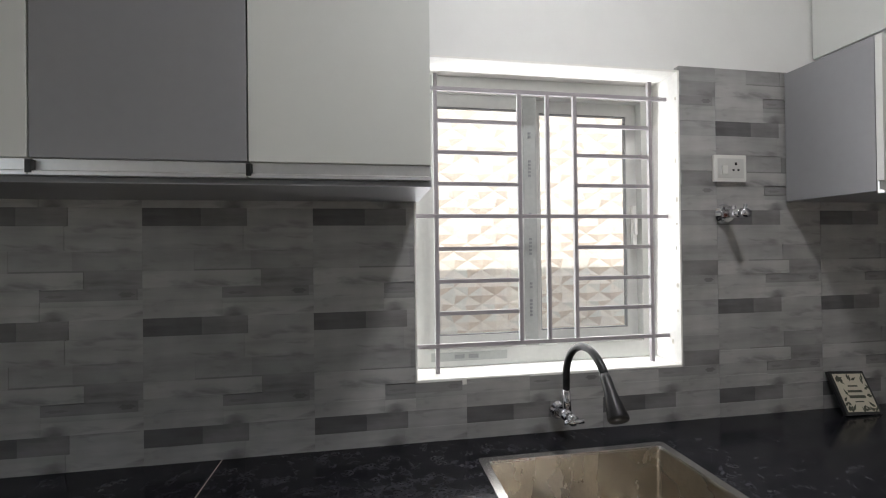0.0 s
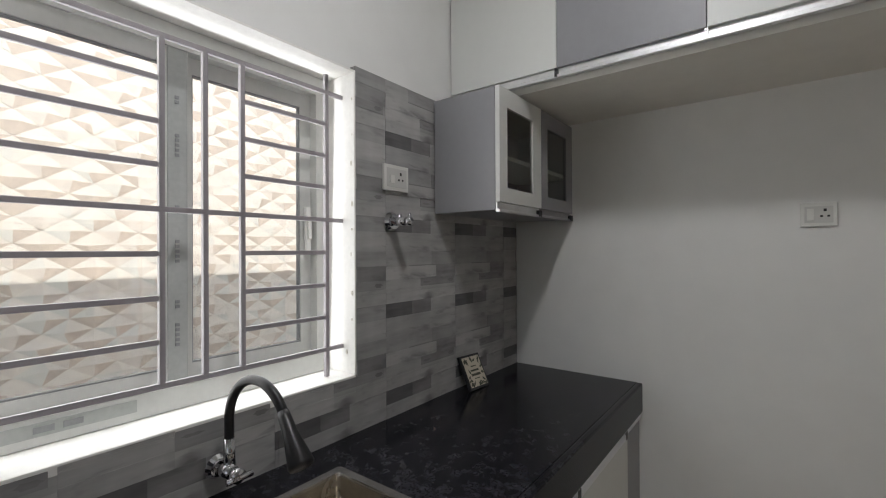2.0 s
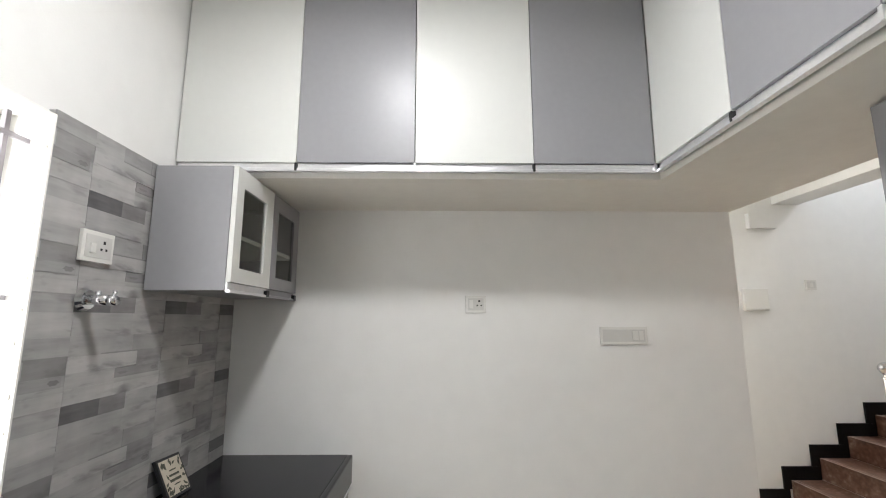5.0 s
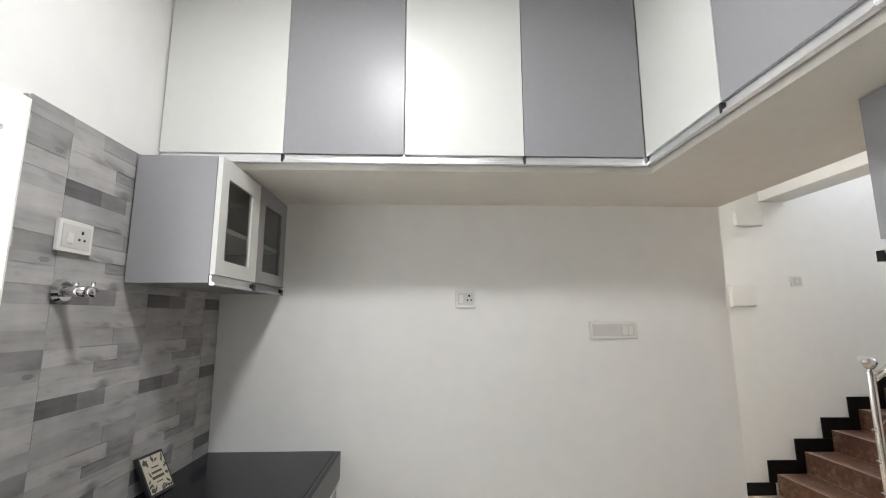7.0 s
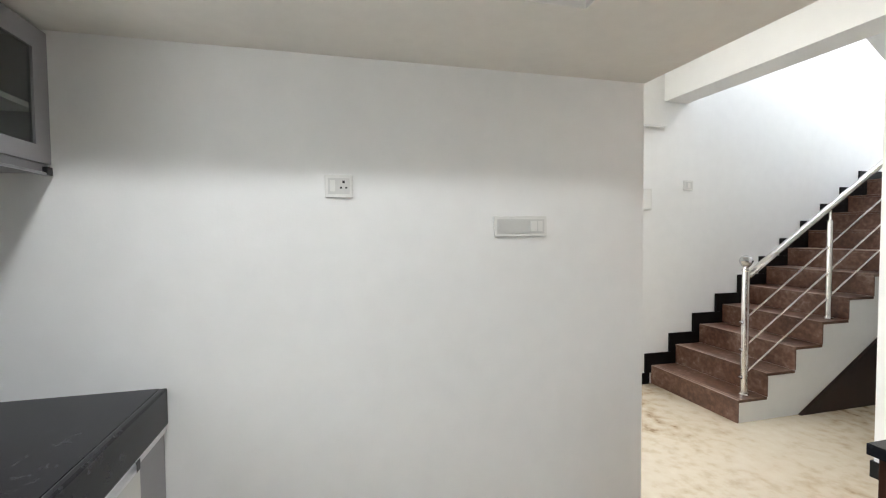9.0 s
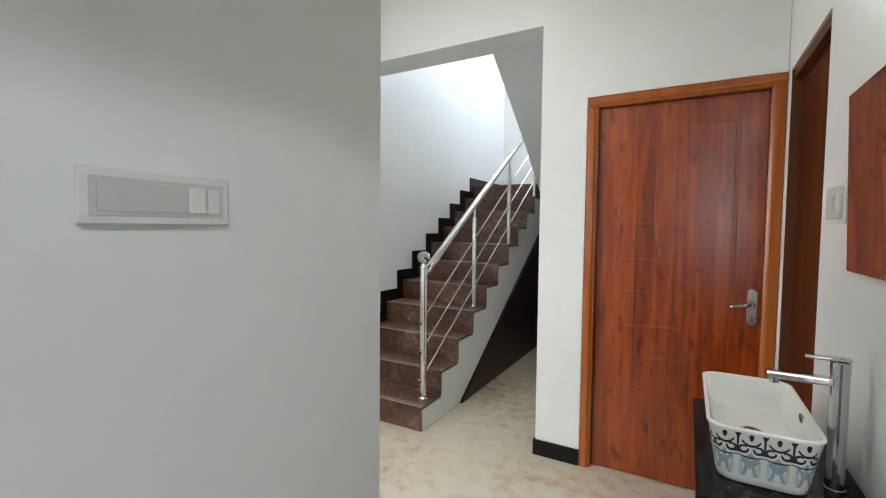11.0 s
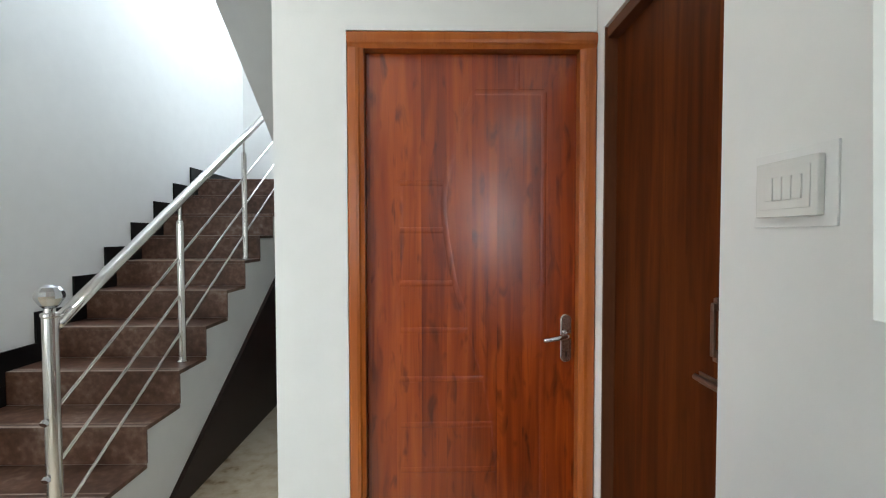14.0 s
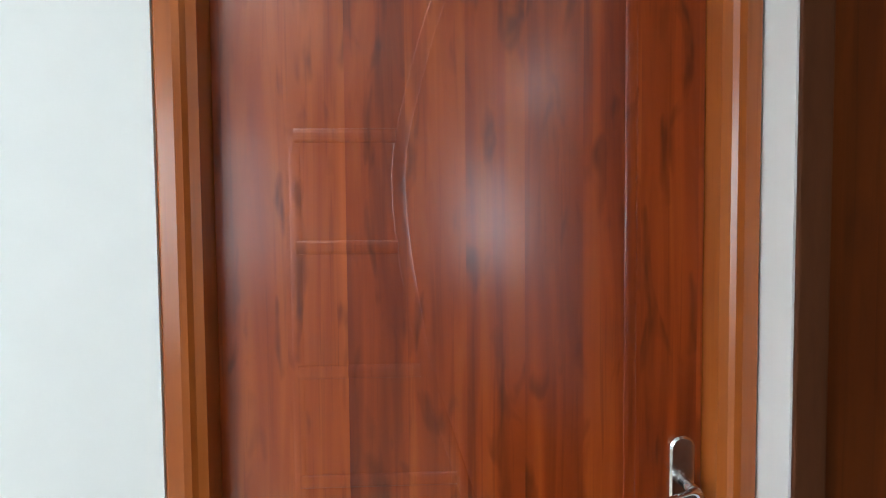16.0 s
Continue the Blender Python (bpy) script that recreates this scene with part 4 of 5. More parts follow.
ridge([(1.765, 1.570), (1.765, 0.2)], 0.009, flat=0.05)
lock = part("lock_plate", loft_rings([[(x, LEAF + d, z) for x, z in rounded(1.150 - 0.021 + q, 1.150 + 0.021 - q, 0.905 + q, 1.085 - q, 0.02 - q, 5)] for q, d in ((0.0, 0.0003), (0.0, 0.004), (0.003, 0.007))]), STEEL, door, "brushed steel lock plate")
part("lever", sweep(tube([(1.150, LEAF + 0.006, 1.013), (1.150, LEAF + 0.045, 1.013)], 0.009, 12), [(1.150, LEAF + 0.045, 1.013), (1.165, LEAF + 0.052, 1.012), (1.195, LEAF + 0.053, 1.005), (1.232, LEAF + 0.051, 0.998), (1.245, LEAF + 0.05, 0.998)], [0.011, 0.011, 0.0095, 0.0085, 0.0085], 12), CHROME, lock, "polished steel lever handle", smooth=True)
part("keyhole", boxes((1.1475, 1.1525, LEAF + 0.0072, LEAF + 0.0078, 0.925, 0.947)), HOLE, lock)

# second door in a deep opening beside the washbasin
door2 = tagged(new("door_2"), "closed dark brown veneer door with a pull handle and tower bolt", "door", "", "structure")
door2.location = (0.97, -2.33, 0)
BASES[door2.name] = Vector(door2.location)
part("door_frame", boxes((0.936, 1.0535, -2.643, -2.636, 0, 2.0885), (0.936, 1.005, -2.044, -2.013, 0, 2.0885), (0.936, 1.046, -2.636, -2.044, 2.05, 2.0885), bevel=0.003), FRAME2, door2, "brown painted frame")
leaf2 = part("leaf", cube(0.975, 1.012, -2.634, -2.016, 0.005, 2.047, bevel=0.002), DOOR2WOOD, door2)
pull = part("pull_handle", boxes((1.035, 1.042, -2.061, -2.048, 1.115, 1.232), bevel=0.003), TARNISHED, leaf2, "flat steel pull handle")
part("handle_foot", boxes((1.0122, 1.035, -2.062, -2.047, 1.215, 1.243), (1.0122, 1.035, -2.062, -2.047, 1.104, 1.13), bevel=0.003), TARNISHED, leaf2)
bolt = part("tower_bolt", boxes((1.0122, 1.016, -2.14, -2.04, 1.03, 1.058), bevel=0.001), TARNISHED, leaf2, "steel tower bolt")
part("bolt_rod", tube([(1.022, -2.145, 1.044), (1.022, -2.04, 1.044)], 0.007, 10), TARNISHED, leaf2)

# ---- washbasin corner ----
VZ = 0.758
vtop = part("granite_counter", cube(WEST + 0.001, 1.401, -1.972, -1.302, VZ - 0.035, VZ, bevel=0.004), GRANITE)
tagged(lift(vtop, (1.23, -1.64, VZ - 0.035)), "polished black granite washbasin counter", "counter")
van = thing("vanity_cabinet", (1.23, -1.64, 0), "dark brown veneer cabinet below the washbasin counter", "cabinet")
part("body", cube(WEST + 0.002, 1.365, -1.955, -1.325, 0.06, VZ - 0.036, bevel=0.001), VANITYWOOD, van)
part("plinth", cube(WEST + 0.002, 1.345, -1.94, -1.34, 0.0, 0.06), BLACKPLASTIC, van)
for y0, y1 in ((-1.953, -1.641), (-1.639, -1.327)):
    d = part("door", cube(1.366, 1.383, y0, y1, 0.07, VZ - 0.045, bevel=0.0015), VANITYWOOD, van)

basin = thing("washbasin", (1.26, -1.6, VZ), "rectangular white ceramic vessel basin with navy and grey ornament", "washbasin")
BX0, BX1, BY0, BY1, BZ = 1.146, 1.381, -1.835, -1.372, 0.905
tap_in = 0.024


def basin_ring(q, z, r=0.045):
    return ring3(BX0 + q, BX1 - q, BY0 + q, BY1 - q, max(0.012, r - q * 0.3), z, 6)


part("bowl", loft_rings([basin_ring(tap_in + 0.012, VZ + 0.0005), basin_ring(tap_in + 0.003, VZ + 0.006), basin_ring(tap_in, VZ + 0.02), basin_ring(0.004, BZ - 0.012), basin_ring(0.0, BZ - 0.006), basin_ring(0.001, BZ - 0.001), basin_ring(0.004, BZ),
     basin_ring(0.007, BZ - 0.0005), basin_ring(0.010, BZ - 0.005), basin_ring(0.022, VZ + 0.085), basin_ring(0.036, VZ + 0.066), basin_ring(0.09, VZ + 0.0585)]), CERAMIC, basin, smooth=True)
part("waste", tube([(1.265, -1.6, VZ + 0.0587), (1.265, -1.6, VZ + 0.0625)], [0.03, 0.026], 20), DULLSTEEL, basin, "satin steel waste")
part("waste_hole", tube([(1.265, -1.6, VZ + 0.0626), (1.265, -1.6, VZ + 0.0634)], 0.019, 18), HOLE, basin, "dark open waste hole")
part("waste_plug", tube([(1.265, -1.6, VZ + 0.0635), (1.265, -1.6, VZ + 0.0665)], [0.011, 0.009], 14), CHROME, basin, "small chrome plug in the waste")
part("overflow", boxes((BX0 + 0.011, BX0 + 0.0175, -1.603, -1.567, BZ - 0.034, BZ - 0.016)), STEEL, basin, "small steel overflow frame")
part("overflow_slot", boxes((BX0 + 0.012, BX0 + 0.0185, -1.599, -1.571, BZ - 0.031, BZ - 0.019)), HOLE, basin, "dark overflow slot")


def on_side(side, s, v, lift_by=0.0012):
    """A place on the outside of the basin: s metres along the side, v from 0 at the base to 1 at the rim."""
    v = 0.04 + (v - 0.14) * 1.15
    q = tap_in + (0.004 - tap_in) * v
    z = VZ + 0.02 + (BZ - 0.007 - VZ - 0.02) * v
    # follow the rounded corner past the straight part of the side
    r = 0.045 - q * 0.3
    straight = ((BX1 - BX0) if side == "n" else (BY1 - BY0)) / 2 - q - r
    turn = max(0.0, abs(s) - straight) / r
    along = math.copysign(min(abs(s), straight) + (r + lift_by) * math.sin(turn), s)
    out = lift_by * math.cos(turn) - r * (1 - math.cos(turn))
    if side == "n":
        return Vector(((BX0 + BX1) / 2 - along, BY1 - q + out, z))
    return Vector((BX1 - q + out, (BY0 + BY1) / 2 + along, z))


def decal(bm, side, pts, lift_by=0.0012):
    bm.faces.new([bm.verts.new(on_side(side, s, v, lift_by)) for s, v in pts])


def scroll(bm, side, pts, w, lift_by=0.0014):
    """A ribbon of the ornament along points (s, v)."""
    L, R = [], []
    for i, (s, v) in enumerate(pts):
        a, b = pts[max(i - 1, 0)], pts[min(i + 1, len(pts) - 1)]
        dx, dy = b[0] - a[0], (b[1] - a[1]) * 0.115
        k = math.hypot(dx, dy) or 1
        ww = w * 1.35 * (0.5 + 0.5 * math.sin(math.pi * (i + 0.6) / (len(pts) + 0.2)))
        L.append(bm.verts.new(on_side(side, s - dy / k * ww, v + dx / k * ww / 0.115, lift_by)))
        R.append(bm.verts.new(on_side(side, s + dy / k * ww, v - dx / k * ww / 0.115, lift_by)))
    for i in range(len(pts) - 1):
        bm.faces.new((L[i], L[i + 1], R[i + 1], R[i]))


PITCH = 0.053
for side, half in (("n", 1.5), ("e", 3.5)):
    navy, blue, pale = bmesh.new(), bmesh.new(), bmesh.new()
    for i in range(round(2 * half + 1)):
        c = (i - half) * PITCH
        # drop, scrolls and stems of the upper band
        decal(navy, side, [(c + 0.0062 * math.sin(a) * (0.55 + 0.45 * math.cos(a / 2) ** 2), 0.875 - 0.062 * math.cos(a + math.pi)) for a in [2 * math.pi * k / 14 for k in range(14)]])
        scroll(navy, side, [(c + 0.0195 * math.cos(a), 0.875 + 0.15 * math.sin(a)) for a in [radians(200 + 140 * k / 10) for k in range(11)]], 0.0019)
        for sg in (-1, 1):
            scroll(navy, side, [(c + sg * (0.0145 + 0.009 * math.cos(a)), 0.66 + 0.06 * math.sin(a)) for a in [radians(-200 + 330 * k / 12) for k in range(13)]], 0.0022)
        if i < 2 * half:
            m = c + PITCH / 2
            decal(navy, side, [(m - 0.0085, 0.97), (m + 0.0085, 0.97), (m + 0.0025, 0.87), (m + 0.0018, 0.68), (m + 0.007, 0.585), (m - 0.007, 0.585), (m - 0.0018, 0.68), (m - 0.0025, 0.87)])
        # lower band: petals and lozenges
        decal(blue, side, [(c, 0.60), (c + 0.020, 0.44), (c, 0.29), (c - 0.020, 0.44)])
        decal(pale, side, [(c - 0.004, 0.47), (c + 0.004, 0.47), (c + 0.004, 0.45), (c - 0.004, 0.45)], 0.0018)
        for sg in (-1, 1):
            decal(pale, side, [(c + sg * 0.0205, 0.50), (c + sg * 0.0215, 0.2), (c + sg * 0.014, 0.14), (c + sg * 0.005, 0.17), (c + sg * 0.012, 0.30)], 0.0010)
            scroll(blue, side, [(c + sg * (0.021 - 0.014 * math.sin(a)), 0.33 - 0.2 * math.cos(a) * 0.9) for a in [radians(20 + 150 * k / 8) for k in range(9)]], 0.0026)
        scroll(navy, side, [(c + PITCH * (k / 8 - 0.5), 0.545 - 0.035 * math.sin(math.pi * k / 8)) for k in range(9)], 0.0011)
    part("scroll_ornament", navy, NAVY, basin, "navy scroll ornament")
    part("petal_ornament", blue, BLUEGREY, basin, "blue-grey petal ornament")
    part("leaf_ornament", pale, PALEGREY, basin, "pale grey leaf ornament")

btap = thing("basin_tap", (1.095, -1.49, VZ), "tall chrome basin mixer with a flat lever", "tap")
TX, TY = 1.113, -1.488
part("column", spun(TX, TY, ((0.021, VZ + 0.0005), (0.021, VZ + 0.004), (0.0182, VZ + 0.006), (0.0182, 1.035), (0.0192, 1.037), (0.0192, 1.062), (0.017, 1.066)), 24), CHROME, btap, smooth=False)
part("spout", loft_rings([[(TX + 0.015 + d, TY + a, 1.016 + dz + b) for a, b in rounded(-0.014, 0.014, -0.010, 0.010, 0.006, 3)] for d, dz in ((0, 0), (0.05, 0.0), (0.118, 0.0), (0.126, -0.001))]), CHROME, btap, "flat chrome spout")
part("aerator", tube([(TX + 0.124, TY, 1.0065), (TX + 0.124, TY, 0.995)], 0.0105, 14), CHROME, btap)
part("lever", loft_rings([[(TX + d, TY + a, 1.0665 + dz + b) for a, b in rounded(-w_, w_, -0.0035, 0.0045, 0.003, 3)] for d, dz, w_ in ((-0.018, 0.0038, 0.013), (0.02, 0.0038, 0.0135), (0.055, 0.0035, 0.011), (0.068, 0.004, 0.008))]), CHROME, btap, "flat chrome lever")

mirror = thing("wall_mirror", (WEST, -1.545, 1.267), "frameless rectangular wall mirror with a dark green edge", "mirror")
mirror_lean = Matrix.Translation((WEST + 0.002, 0, 1.267)) @ Matrix.Rotation(radians(1.7), 4, "Y") @ Matrix.Translation((0, -1.6875, 0)) @ Matrix.Rotation(radians(-0.9), 4, "Z") @ Matrix.Translation((-WEST - 0.002, 1.6875, -1.267))
for nm, mat_, lab, b0 in (("glass", MIRROR, "", (WEST + 0.0065, WEST + 0.0095, -1.6875, -1.405, 1.267, 1.7255)), ("backing", MIRROREDGE, "dark green glass edge", (WEST + 0.002, WEST + 0.006, -1.688, -1.4045, 1.2665, 1.726))):
    bm = cube(*b0)
    bmesh.ops.transform(bm, matrix=mirror_lean, verts=bm.verts)
    part(nm, bm, mat_, mirror, lab)

ml = thing("mirror_light", (WEST, -1.5, 2.05), "slim white LED batten over the mirror, switched on", "lamp")
part("base", cube(WEST + 0.001, WEST + 0.03, -1.66, -1.36, 2.035, 2.075, bevel=0.003), PLATE, ml)
part("tube", tube([(WEST + 0.048, -1.665, 2.052), (WEST + 0.048, -1.355, 2.052)], 0.016, 14), TUBE, ml, "glowing tube")

# ---- switches and sockets ----


def plate(name, axis, at, w, h, label, sign=1, parts=(), inlay=PLATEIN):
    """A wall plate; axis 'x' or 'y' is the way it faces. parts: (name, du, dv, width, height, proud, material)."""
    p = thing(name, at, label, "switch" if "switch" in name else "socket")
    x, y, z = at

    def block(u0, u1, v0, v1, d0, d1, bevel):
        if axis == "x":
            a, b = sorted((x + sign * d0, x + sign * d1))
            return cube(a, b, y + u0, y + u1, z + v0, z + v1, bevel=bevel)
        a, b = sorted((y + sign * d0, y + sign * d1))
        return cube(x + u0, x + u1, a, b, z + v0, z + v1, bevel=bevel)
    part("plate", block(-w / 2, w / 2, -h / 2, h / 2, 0.0005, 0.012, 0.0025), PLATE, p)
    part("bezel", block(-w / 2 + 0.012, w / 2 - 0.012, -h / 2 + 0.013, h / 2 - 0.013, 0.0121, 0.014, 0.0008), inlay, p)
    for nm, du, dv, ww, hh, proud, m in parts:
        part(nm, block(du - ww / 2, du + ww / 2, dv - hh / 2, dv + hh / 2, 0.0141, 0.0145 + proud, 0.0 if m is HOLE else 0.001), m, p)
    return p


holes = [("pin_hole", 0.0, 0.016, 0.009, 0.010, 0, HOLE), ("pin_hole", -0.010, -0.006, 0.008, 0.007, 0, HOLE), ("pin_hole", 0.010, -0.006, 0.008, 0.007, 0, HOLE)]


def shifted(rows, du):
    return [(a, b + du, c, d, e, f, g) for a, b, c, d, e, f, g in rows]


plate("wall_socket", "x", (EAST, 0.190, 1.575), 0.106, 0.088, "white square wall socket with one switch", -1, shifted(holes, -0.018) + [("rocker", 0.024, 0, 0.02, 0.044, 0.004, PLATE)])
plate("light_switch", "x", (EAST, -0.575, 1.415), 0.245, 0.088, "long white switch plate with one rocker", -1, [("blank", 0.03, 0, 0.14, 0.048, 0.001, PLATEIN), ("rocker", -0.058, 0, 0.03, 0.046, 0.004, PLATE), ("rocker", -0.09, 0, 0.022, 0.046, 0.001, PLATE)])
plate("wall_socket", "y", (1.281, NORTH - 0.003, 1.716), 0.128, 0.095, "white wall socket on grey tiles", -1, shifted(holes, 0.02) + [("rocker", -0.026, -0.006, 0.02, 0.03, 0.004, PLATE)])
plate("light_switch", "x", (WEST + 0.0045, -1.83, 1.453), 0.125, 0.092, "white switch plate with four narrow rockers beside the mirror", 1, [("rocker", -0.0285 + 0.019 * i, 0, 0.0175, 0.038, 0.0022, PLATE) for i in range(4)], PLATE)
surround = part("mounting_plate", cube(WEST + 0.0003, WEST + 0.0045, -1.912, -1.748, 1.39, 1.516, bevel=0.0015), PAINT)
tagged(lift(surround, (WEST, -1.83, 1.39)), "thin white mounting plate behind a light switch", "plate")
plate("light_switch", "x", (STAIR_X1, -2.967, 1.803), 0.1, 0.088, "small white switch plate above the stair", -1, [("rocker", 0, 0, 0.03, 0.045, 0.003, PLATE)])
dbox = thing("distribution_box", (STAIR_X1, -2.445, 1.67), "white distribution box on the stair wall", "electrical box")
part("body", cube(STAIR_X1 - 0.03, STAIR_X1 - 0.0005, -2.555, -2.335, 1.575, 1.765, bevel=0.004), PLATE, dbox)
part("lid", cube(STAIR_X1 - 0.036, STAIR_X1 - 0.0305, -2.545, -2.345, 1.585, 1.755, bevel=0.002), PLATE, dbox)
abox = thing("wall_box", (STAIR_X1, -2.565, 2.385), "shallow white painted box below the beam", "electrical box")
part("body", cube(STAIR_X1 - 0.05, STAIR_X1 - 0.0005, -2.69, -2.44, 2.315, 2.455, bevel=0.004), PAINT, abox)

# ---- kitchen tap, valve and small picture ----
ktap = thing("kitchen_tap", (0.644, NORTH - 0.012, 0.915), "wall-mounted chrome tap with a black flexible spray hose", "tap")
part("flange", tube([(0.628, NORTH - 0.0115, 0.912), (0.628, NORTH - 0.024, 0.912)], [0.03, 0.022], 20), CHROME, ktap)
part("body", sweep(tube([(0.628, NORTH - 0.02, 0.912), (0.634, NORTH - 0.075, 0.912)], 0.017, 14), [(0.64, NORTH - 0.048, 0.905), (0.636, NORTH - 0.054, 0.992)], [0.016, 0.0125], 14), CHROME, ktap, smooth=True)
part("knob", sweep(tube([(0.634, NORTH - 0.07, 0.912), (0.638, NORTH - 0.10, 0.908)], [0.014, 0.018], 12), [(0.61, NORTH - 0.093, 0.902), (0.672, NORTH - 0.096, 0.904)], 0.008, 10), CHROME, ktap, "chrome turning knob", smooth=True)
hose = []
for i in range(21):
    a = math.pi * i / 20 * 0.86
    hose.append((0.636 + 0.019 * i / 20, 1.286 + 0.106 * math.cos(a), 1.045 + 0.103 * math.sin(a)))
part("hose", tube([(0.636, 1.392, 0.99)] + hose, 0.0115, 12), BLACKPLASTIC, ktap, "black flexible hose", smooth=True)
hx, hy, hz = hose[-1]
part("spray_head", tube([(hx - 0.010 * q, hy - 0.082 * q, hz - 0.090 * q) for q in (-0.04, 0.08, 0.4, 0.95, 1.0)], [0.013, 0.0145, 0.0165, 0.028, 0.026], 18), BLACKPLASTIC, ktap, "black cone-shaped spray head", smooth=True)

valve = thing("angle_valve", (1.266, NORTH - 0.012, 1.55), "chrome angle valve on grey tiles", "valve")
part("flange", tube([(1.256, NORTH - 0.0115, 1.555), (1.256, NORTH - 0.026, 1.555)], [0.036, 0.028], 22), CHROME, valve)
part("body", sweep(tube([(1.256, NORTH - 0.02, 1.555), (1.258, NORTH - 0.085, 1.553)], 0.0155, 14), [(1.257, NORTH - 0.05, 1.55), (1.257, NORTH - 0.05, 1.580)], 0.008, 12), CHROME, valve, smooth=True)
part("handle", sweep(tube([(1.258, NORTH - 0.085, 1.553), (1.258, NORTH - 0.105, 1.552)], [0.017, 0.014], 14), [(1.258, NORTH - 0.098, 1.545), (1.258, NORTH - 0.098, 1.582)], 0.0055, 10), CHROME, valve, smooth=True)

# small framed card leaning on the tiles
pic = thing("framed_card", (1.738, 1.365, COUNTER), "small black-framed cream card with leaf border leaning on tiles", "picture frame")
LEANM = Matrix.Translation((1.742, 1.362, COUNTER + 0.003)) @ Matrix.Rotation(radians(-27), 4, "X") @ Matrix.Rotation(radians(2.5), 4, "Y")


def leaned(name, bm, mat, label=""):
    bmesh.ops.transform(bm, matrix=LEANM, verts=bm.verts)
    return part(name, bm, mat, pic, label)


leaned("frame", cube(-0.074, 0.074, 0.0, 0.014, 0.0, 0.152, bevel=0.0015), BLACKPLASTIC)
leaned("card", cube(-0.064, 0.064, -0.0015, -0.0003, 0.010, 0.142), CARD, "cream card")
rnd = random.Random(11)
bm = bmesh.new()
for i in range(34):
    u = rnd.choice((-1, 1)) * rnd.uniform(0.035, 0.06) if i % 2 else rnd.uniform(-0.058, 0.058)
    v = rnd.uniform(0.016, 0.136) if i % 2 else rnd.choice((rnd.uniform(0.014, 0.034), rnd.uniform(0.116, 0.137)))
    a, ln = rnd.uniform(0, math.pi), rnd.uniform(0.009, 0.016)
    c, s = math.cos(a), math.sin(a)
    pts = [(u + c * p - s * q, v + s * p + c * q) for p, q in ((-ln, 0), (-ln * 0.2, 0.005), (ln, 0), (-ln * 0.2, -0.005))]
    bm.faces.new([bm.verts.new((max(-0.065, min(0.065, p)), -0.0019 - i * 0.00002, max(0.009, min(0.143, q)))) for p, q in pts])
leaned("leaf_border", bm, LEAFINK, "olive printed leaves")["kind"] = "stuff"
leaned("text_bars", boxes((-0.02, 0.02, -0.0024, -0.0018, 0.096, 0.101), (-0.03, 0.03, -0.0024, -0.0018, 0.076, 0.084), (-0.034, 0.034, -0.0024, -0.0018, 0.056, 0.066), (-0.018, 0.018, -0.0024, -0.0018, 0.042, 0.046)), LEAFINK)

# ---- wall tiles ----
TW, TH = 0.457, 0.315
# boards of one tile: left, right, top, bottom as fractions, shade, relief in mm
BOARDS = ((0, .33, 0, .165, 3, 5), (.33, .60, 0, .165, 4, 5), (.60, 1, 0, .17, 1, 4), (0, .58, .165, .38, 1, 6), (.58, 1, .17, .39, 0, 4.5), (0, .29, .38, .575, 0, 5), (.29, .62, .38, .56, 1, 4),
          (.62, 1, .39, .56, 1, 5.5), (0, .68, .575, .72, 0, 6), (.29, .68, .56, .575, 2, 4), (.68, 1, .56, .73, 2, 4.5), (0, .45, .72, .86, 0, 5), (.45, .97, .73, .83, 2, 6),
          (.97, 1, .73, .83, 1, 4.5), (.45, 1, .83, .88, 1, 4.5), (0, .45, .86, 1, 0, 6), (.45, 1, .88, 1, 0, 5))
# knots printed on the boards: left, right, top, bottom, shade, height in mm
KNOTS = ((.86, .962, .752, .808, 4, 6), (.47, .60, .77, .80, 4, 6))
tile_meshes = {}


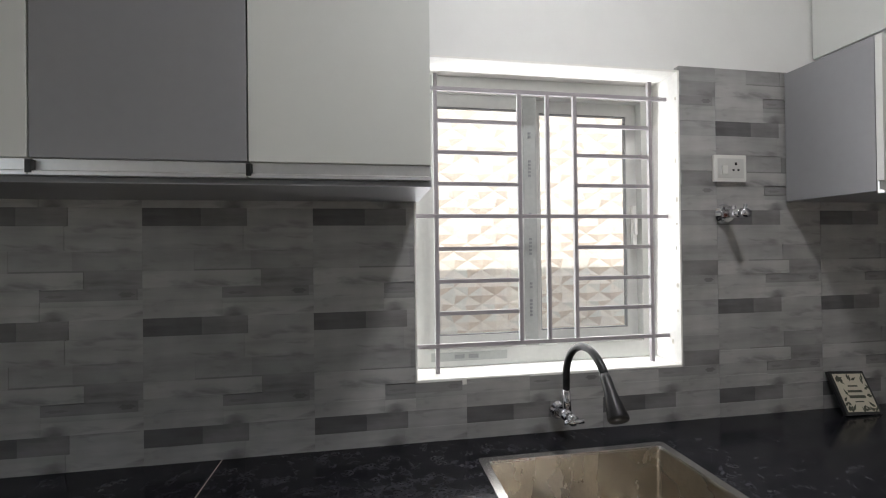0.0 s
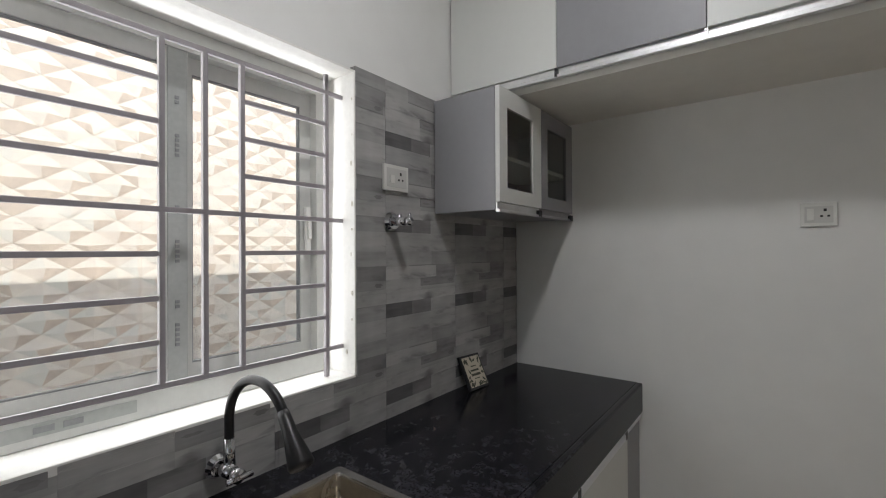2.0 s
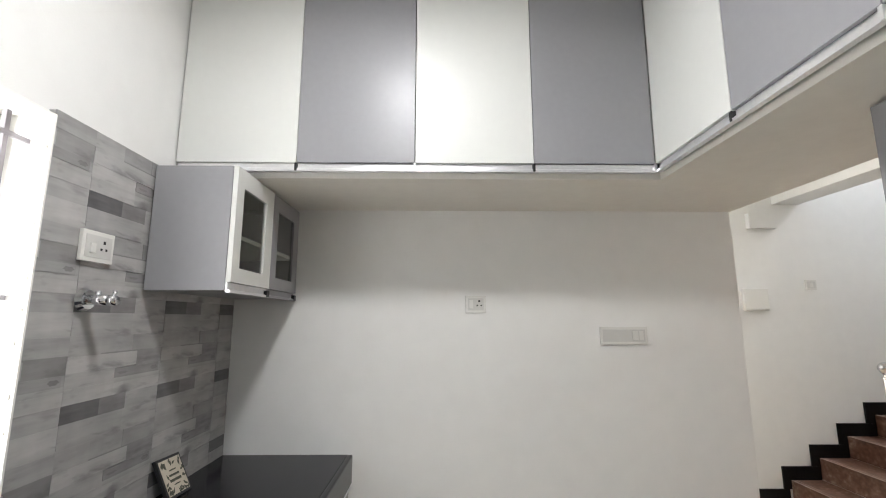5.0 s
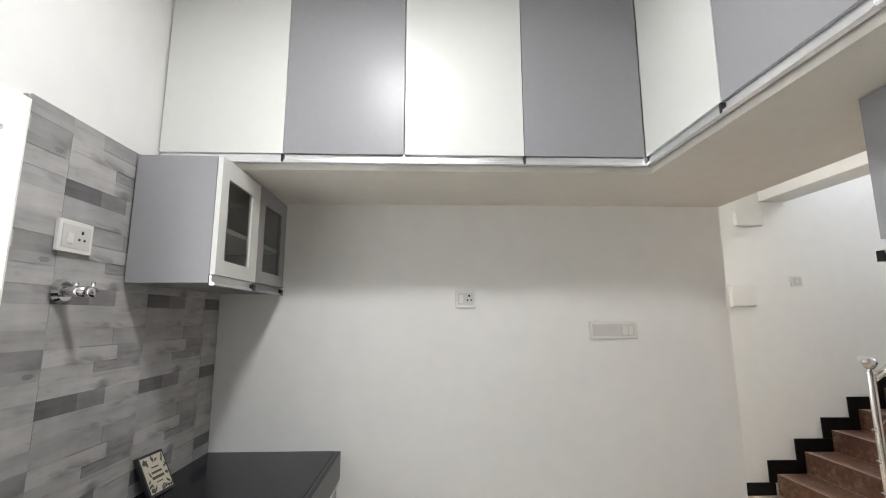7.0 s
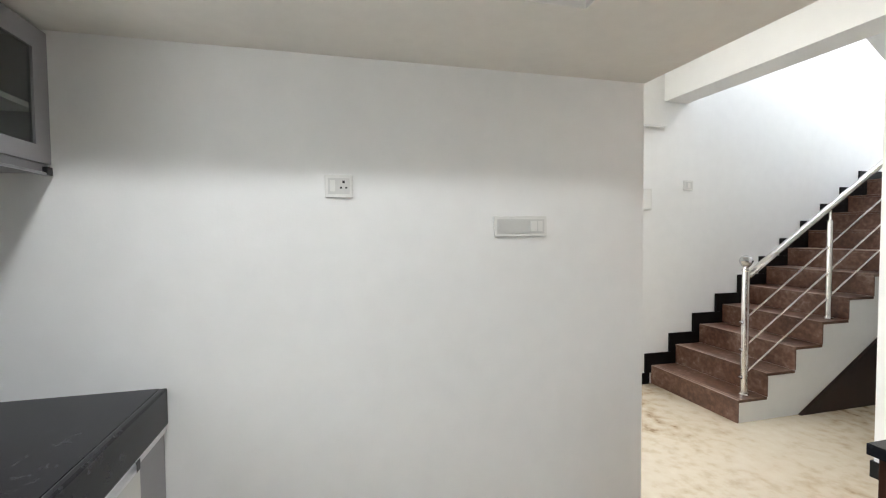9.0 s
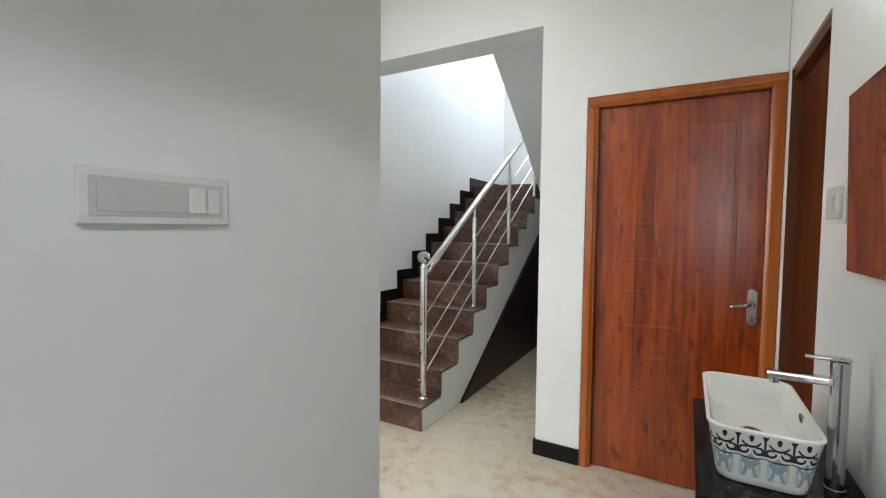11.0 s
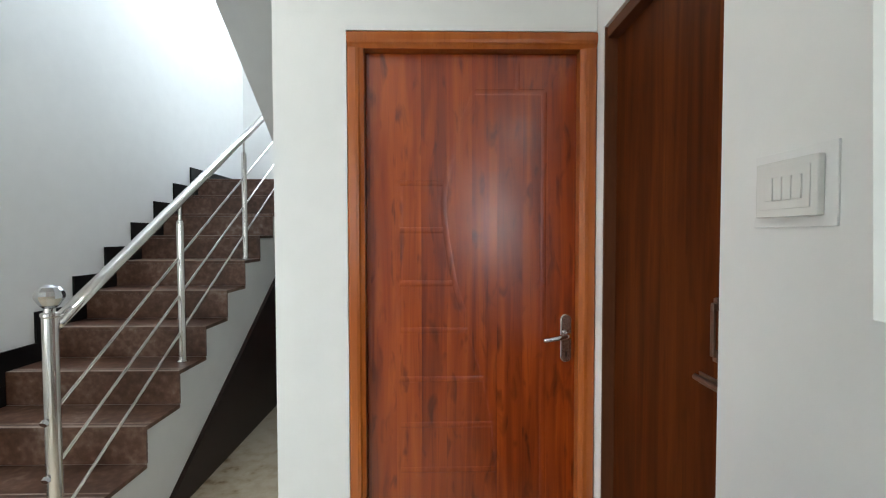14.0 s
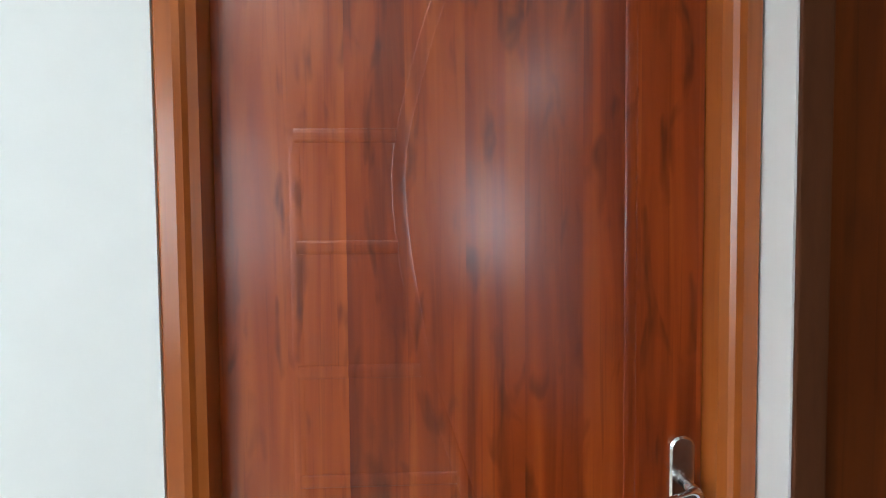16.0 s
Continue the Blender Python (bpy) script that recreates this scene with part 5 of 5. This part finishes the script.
def tile_mesh(u0, u1, v0, v1):
    """The part of one tile between these fractions, facing -y, with its lower left corner at the origin."""
    key = (round(u0, 3), round(u1, 3), round(v0, 3), round(v1, 3))
    if key in tile_meshes:
        return tile_meshes[key]
    bm = bmesh.new()

    def slab(a, b, c, d, depth, mat, e=0.0006, base=-0.001):
        a, b, c, d = max(a, u0), min(b, u1), max(c, v0), min(d, v1)
        if b - a < 0.004 or d - c < 0.004:
            return
        x0, x1, z0, z1 = (a - u0) * TW, (b - u0) * TW, (v1 - d) * TH, (v1 - c) * TH
        o = [bm.verts.new(p) for p in ((x0, -base, z0), (x1, -base, z0), (x1, -base, z1), (x0, -base, z1))]
        i = [bm.verts.new(p) for p in ((x0 + e, -depth, z0 + e), (x1 - e, -depth, z0 + e), (x1 - e, -depth, z1 - e), (x0 + e, -depth, z1 - e))]
        fs = [bm.faces.new(i)] + [bm.faces.new((o[k], o[(k + 1) % 4], i[(k + 1) % 4], i[k])) for k in range(4)]
        for f in fs:
            f.material_index = mat
    for a, b, c, d, shade, mm in BOARDS:
        slab(a, b, c, d, 0.003 + mm * 0.001, shade, 0.0001, 0.003)
    for a, b, c, d, shade, mm in KNOTS:
        if a > u0 and b < u1 and c > v0 and d < v1:
            cx, cz, rx, rz = ((a + b) / 2 - u0) * TW, (v1 - (c + d) / 2) * TH, (b - a) / 2 * TW, (d - c) / 2 * TH
            bm.faces.new([bm.verts.new((cx + rx * w * math.cos(t), -0.0032 - mm * 0.001, cz + rz * w * math.sin(t))) for t, w in [(2 * math.pi * k / 12, (1, 0.8, 0.95, 0.7)[k % 4]) for k in range(12)]][::-1]).material_index = shade
    slab(u0, u1, v0, v1, -0.001, 1, 0.0003, -0.0155)
    bmesh.ops.recalc_face_normals(bm, faces=bm.faces)
    me = bpy.data.meshes.new("tile")
    bm.to_mesh(me)
    bm.free()
    for m in TILES:
        me.materials.append(m)
    tile_meshes[key] = me
    return me


def lay_tiles(wall, xs0, xs1, z0, z1, origin_x, origin_z, place, hole=None, turned=False):
    i0, i1 = math.floor((xs0 - origin_x) / TW + 1e-4), math.ceil((xs1 - origin_x) / TW - 1e-4)
    j0, j1 = math.floor((z0 - origin_z) / TH + 1e-4), math.ceil((z1 - origin_z) / TH - 1e-4)
    for i in range(i0, i1):
        for j in range(j0, j1):
            ax, az = origin_x + i * TW, origin_z + j * TH
            cells = [(max(ax, xs0), min(ax + TW, xs1), max(az, z0), min(az + TH, z1))]
            if hole:
                hx0, hx1, hz0, hz1 = hole
                cut = []
                for a, b, c, d in cells:
                    if b <= hx0 or a >= hx1 or d <= hz0 or c >= hz1:
                        cut.append((a, b, c, d))
                        continue
                    if a < hx0:
                        cut.append((a, hx0, c, d))
                    if b > hx1:
                        cut.append((hx1, b, c, d))
                    m0, m1 = max(a, hx0), min(b, hx1)
                    if c < hz0:
                        cut.append((m0, m1, c, hz0))
                    if d > hz1:
                        cut.append((m0, m1, hz1, d))
                cells = cut
            for a, b, c, d in cells:
                if b - a < 0.006 or d - c < 0.006:
                    continue
                u0, u1 = (1 - (b - ax) / TW, 1 - (a - ax) / TW) if turned else ((a - ax) / TW, (b - ax) / TW)
                ob = new("tile", tile_mesh(u0, u1, (az + TH - d) / TH, (az + TH - c) / TH))
                ob.parent = wall
                ob.matrix_basis = place(a, b, c)


# the tiles right of the window are a little narrower than those left of it
TW = 0.468
lay_tiles(wall_north, -1.55, 0.803, COUNTER + 0.0005, 2.073, -0.1445 - 4 * TW, 1.255 - 2 * TH, lambda a, b, c: pose(a, NORTH + 0.006, c), (WX0, WX1, WZ0 - 0.001, WZ1 + 0.1))
TW = 0.432
tile_meshes.clear()
lay_tiles(wall_north, 0.8034, EAST, COUNTER + 0.0005, 2.073, 1.236 - 2 * TW, 1.255 - 2 * TH, lambda a, b, c: pose(a, NORTH + 0.006, c), (WX0, WX1, WZ0 - 0.001, WZ1 + 0.1))
TW = 0.457
tile_meshes.clear()
lay_tiles(wall_south, -1.2, WEST - 0.002, COUNTER + 0.0005, SLAB - 0.004, 0.78 - 4 * TW, 1.297 - 2 * TH, lambda a, b, c: pose(b, -1.121, c, 0, 0, 180), None, True)
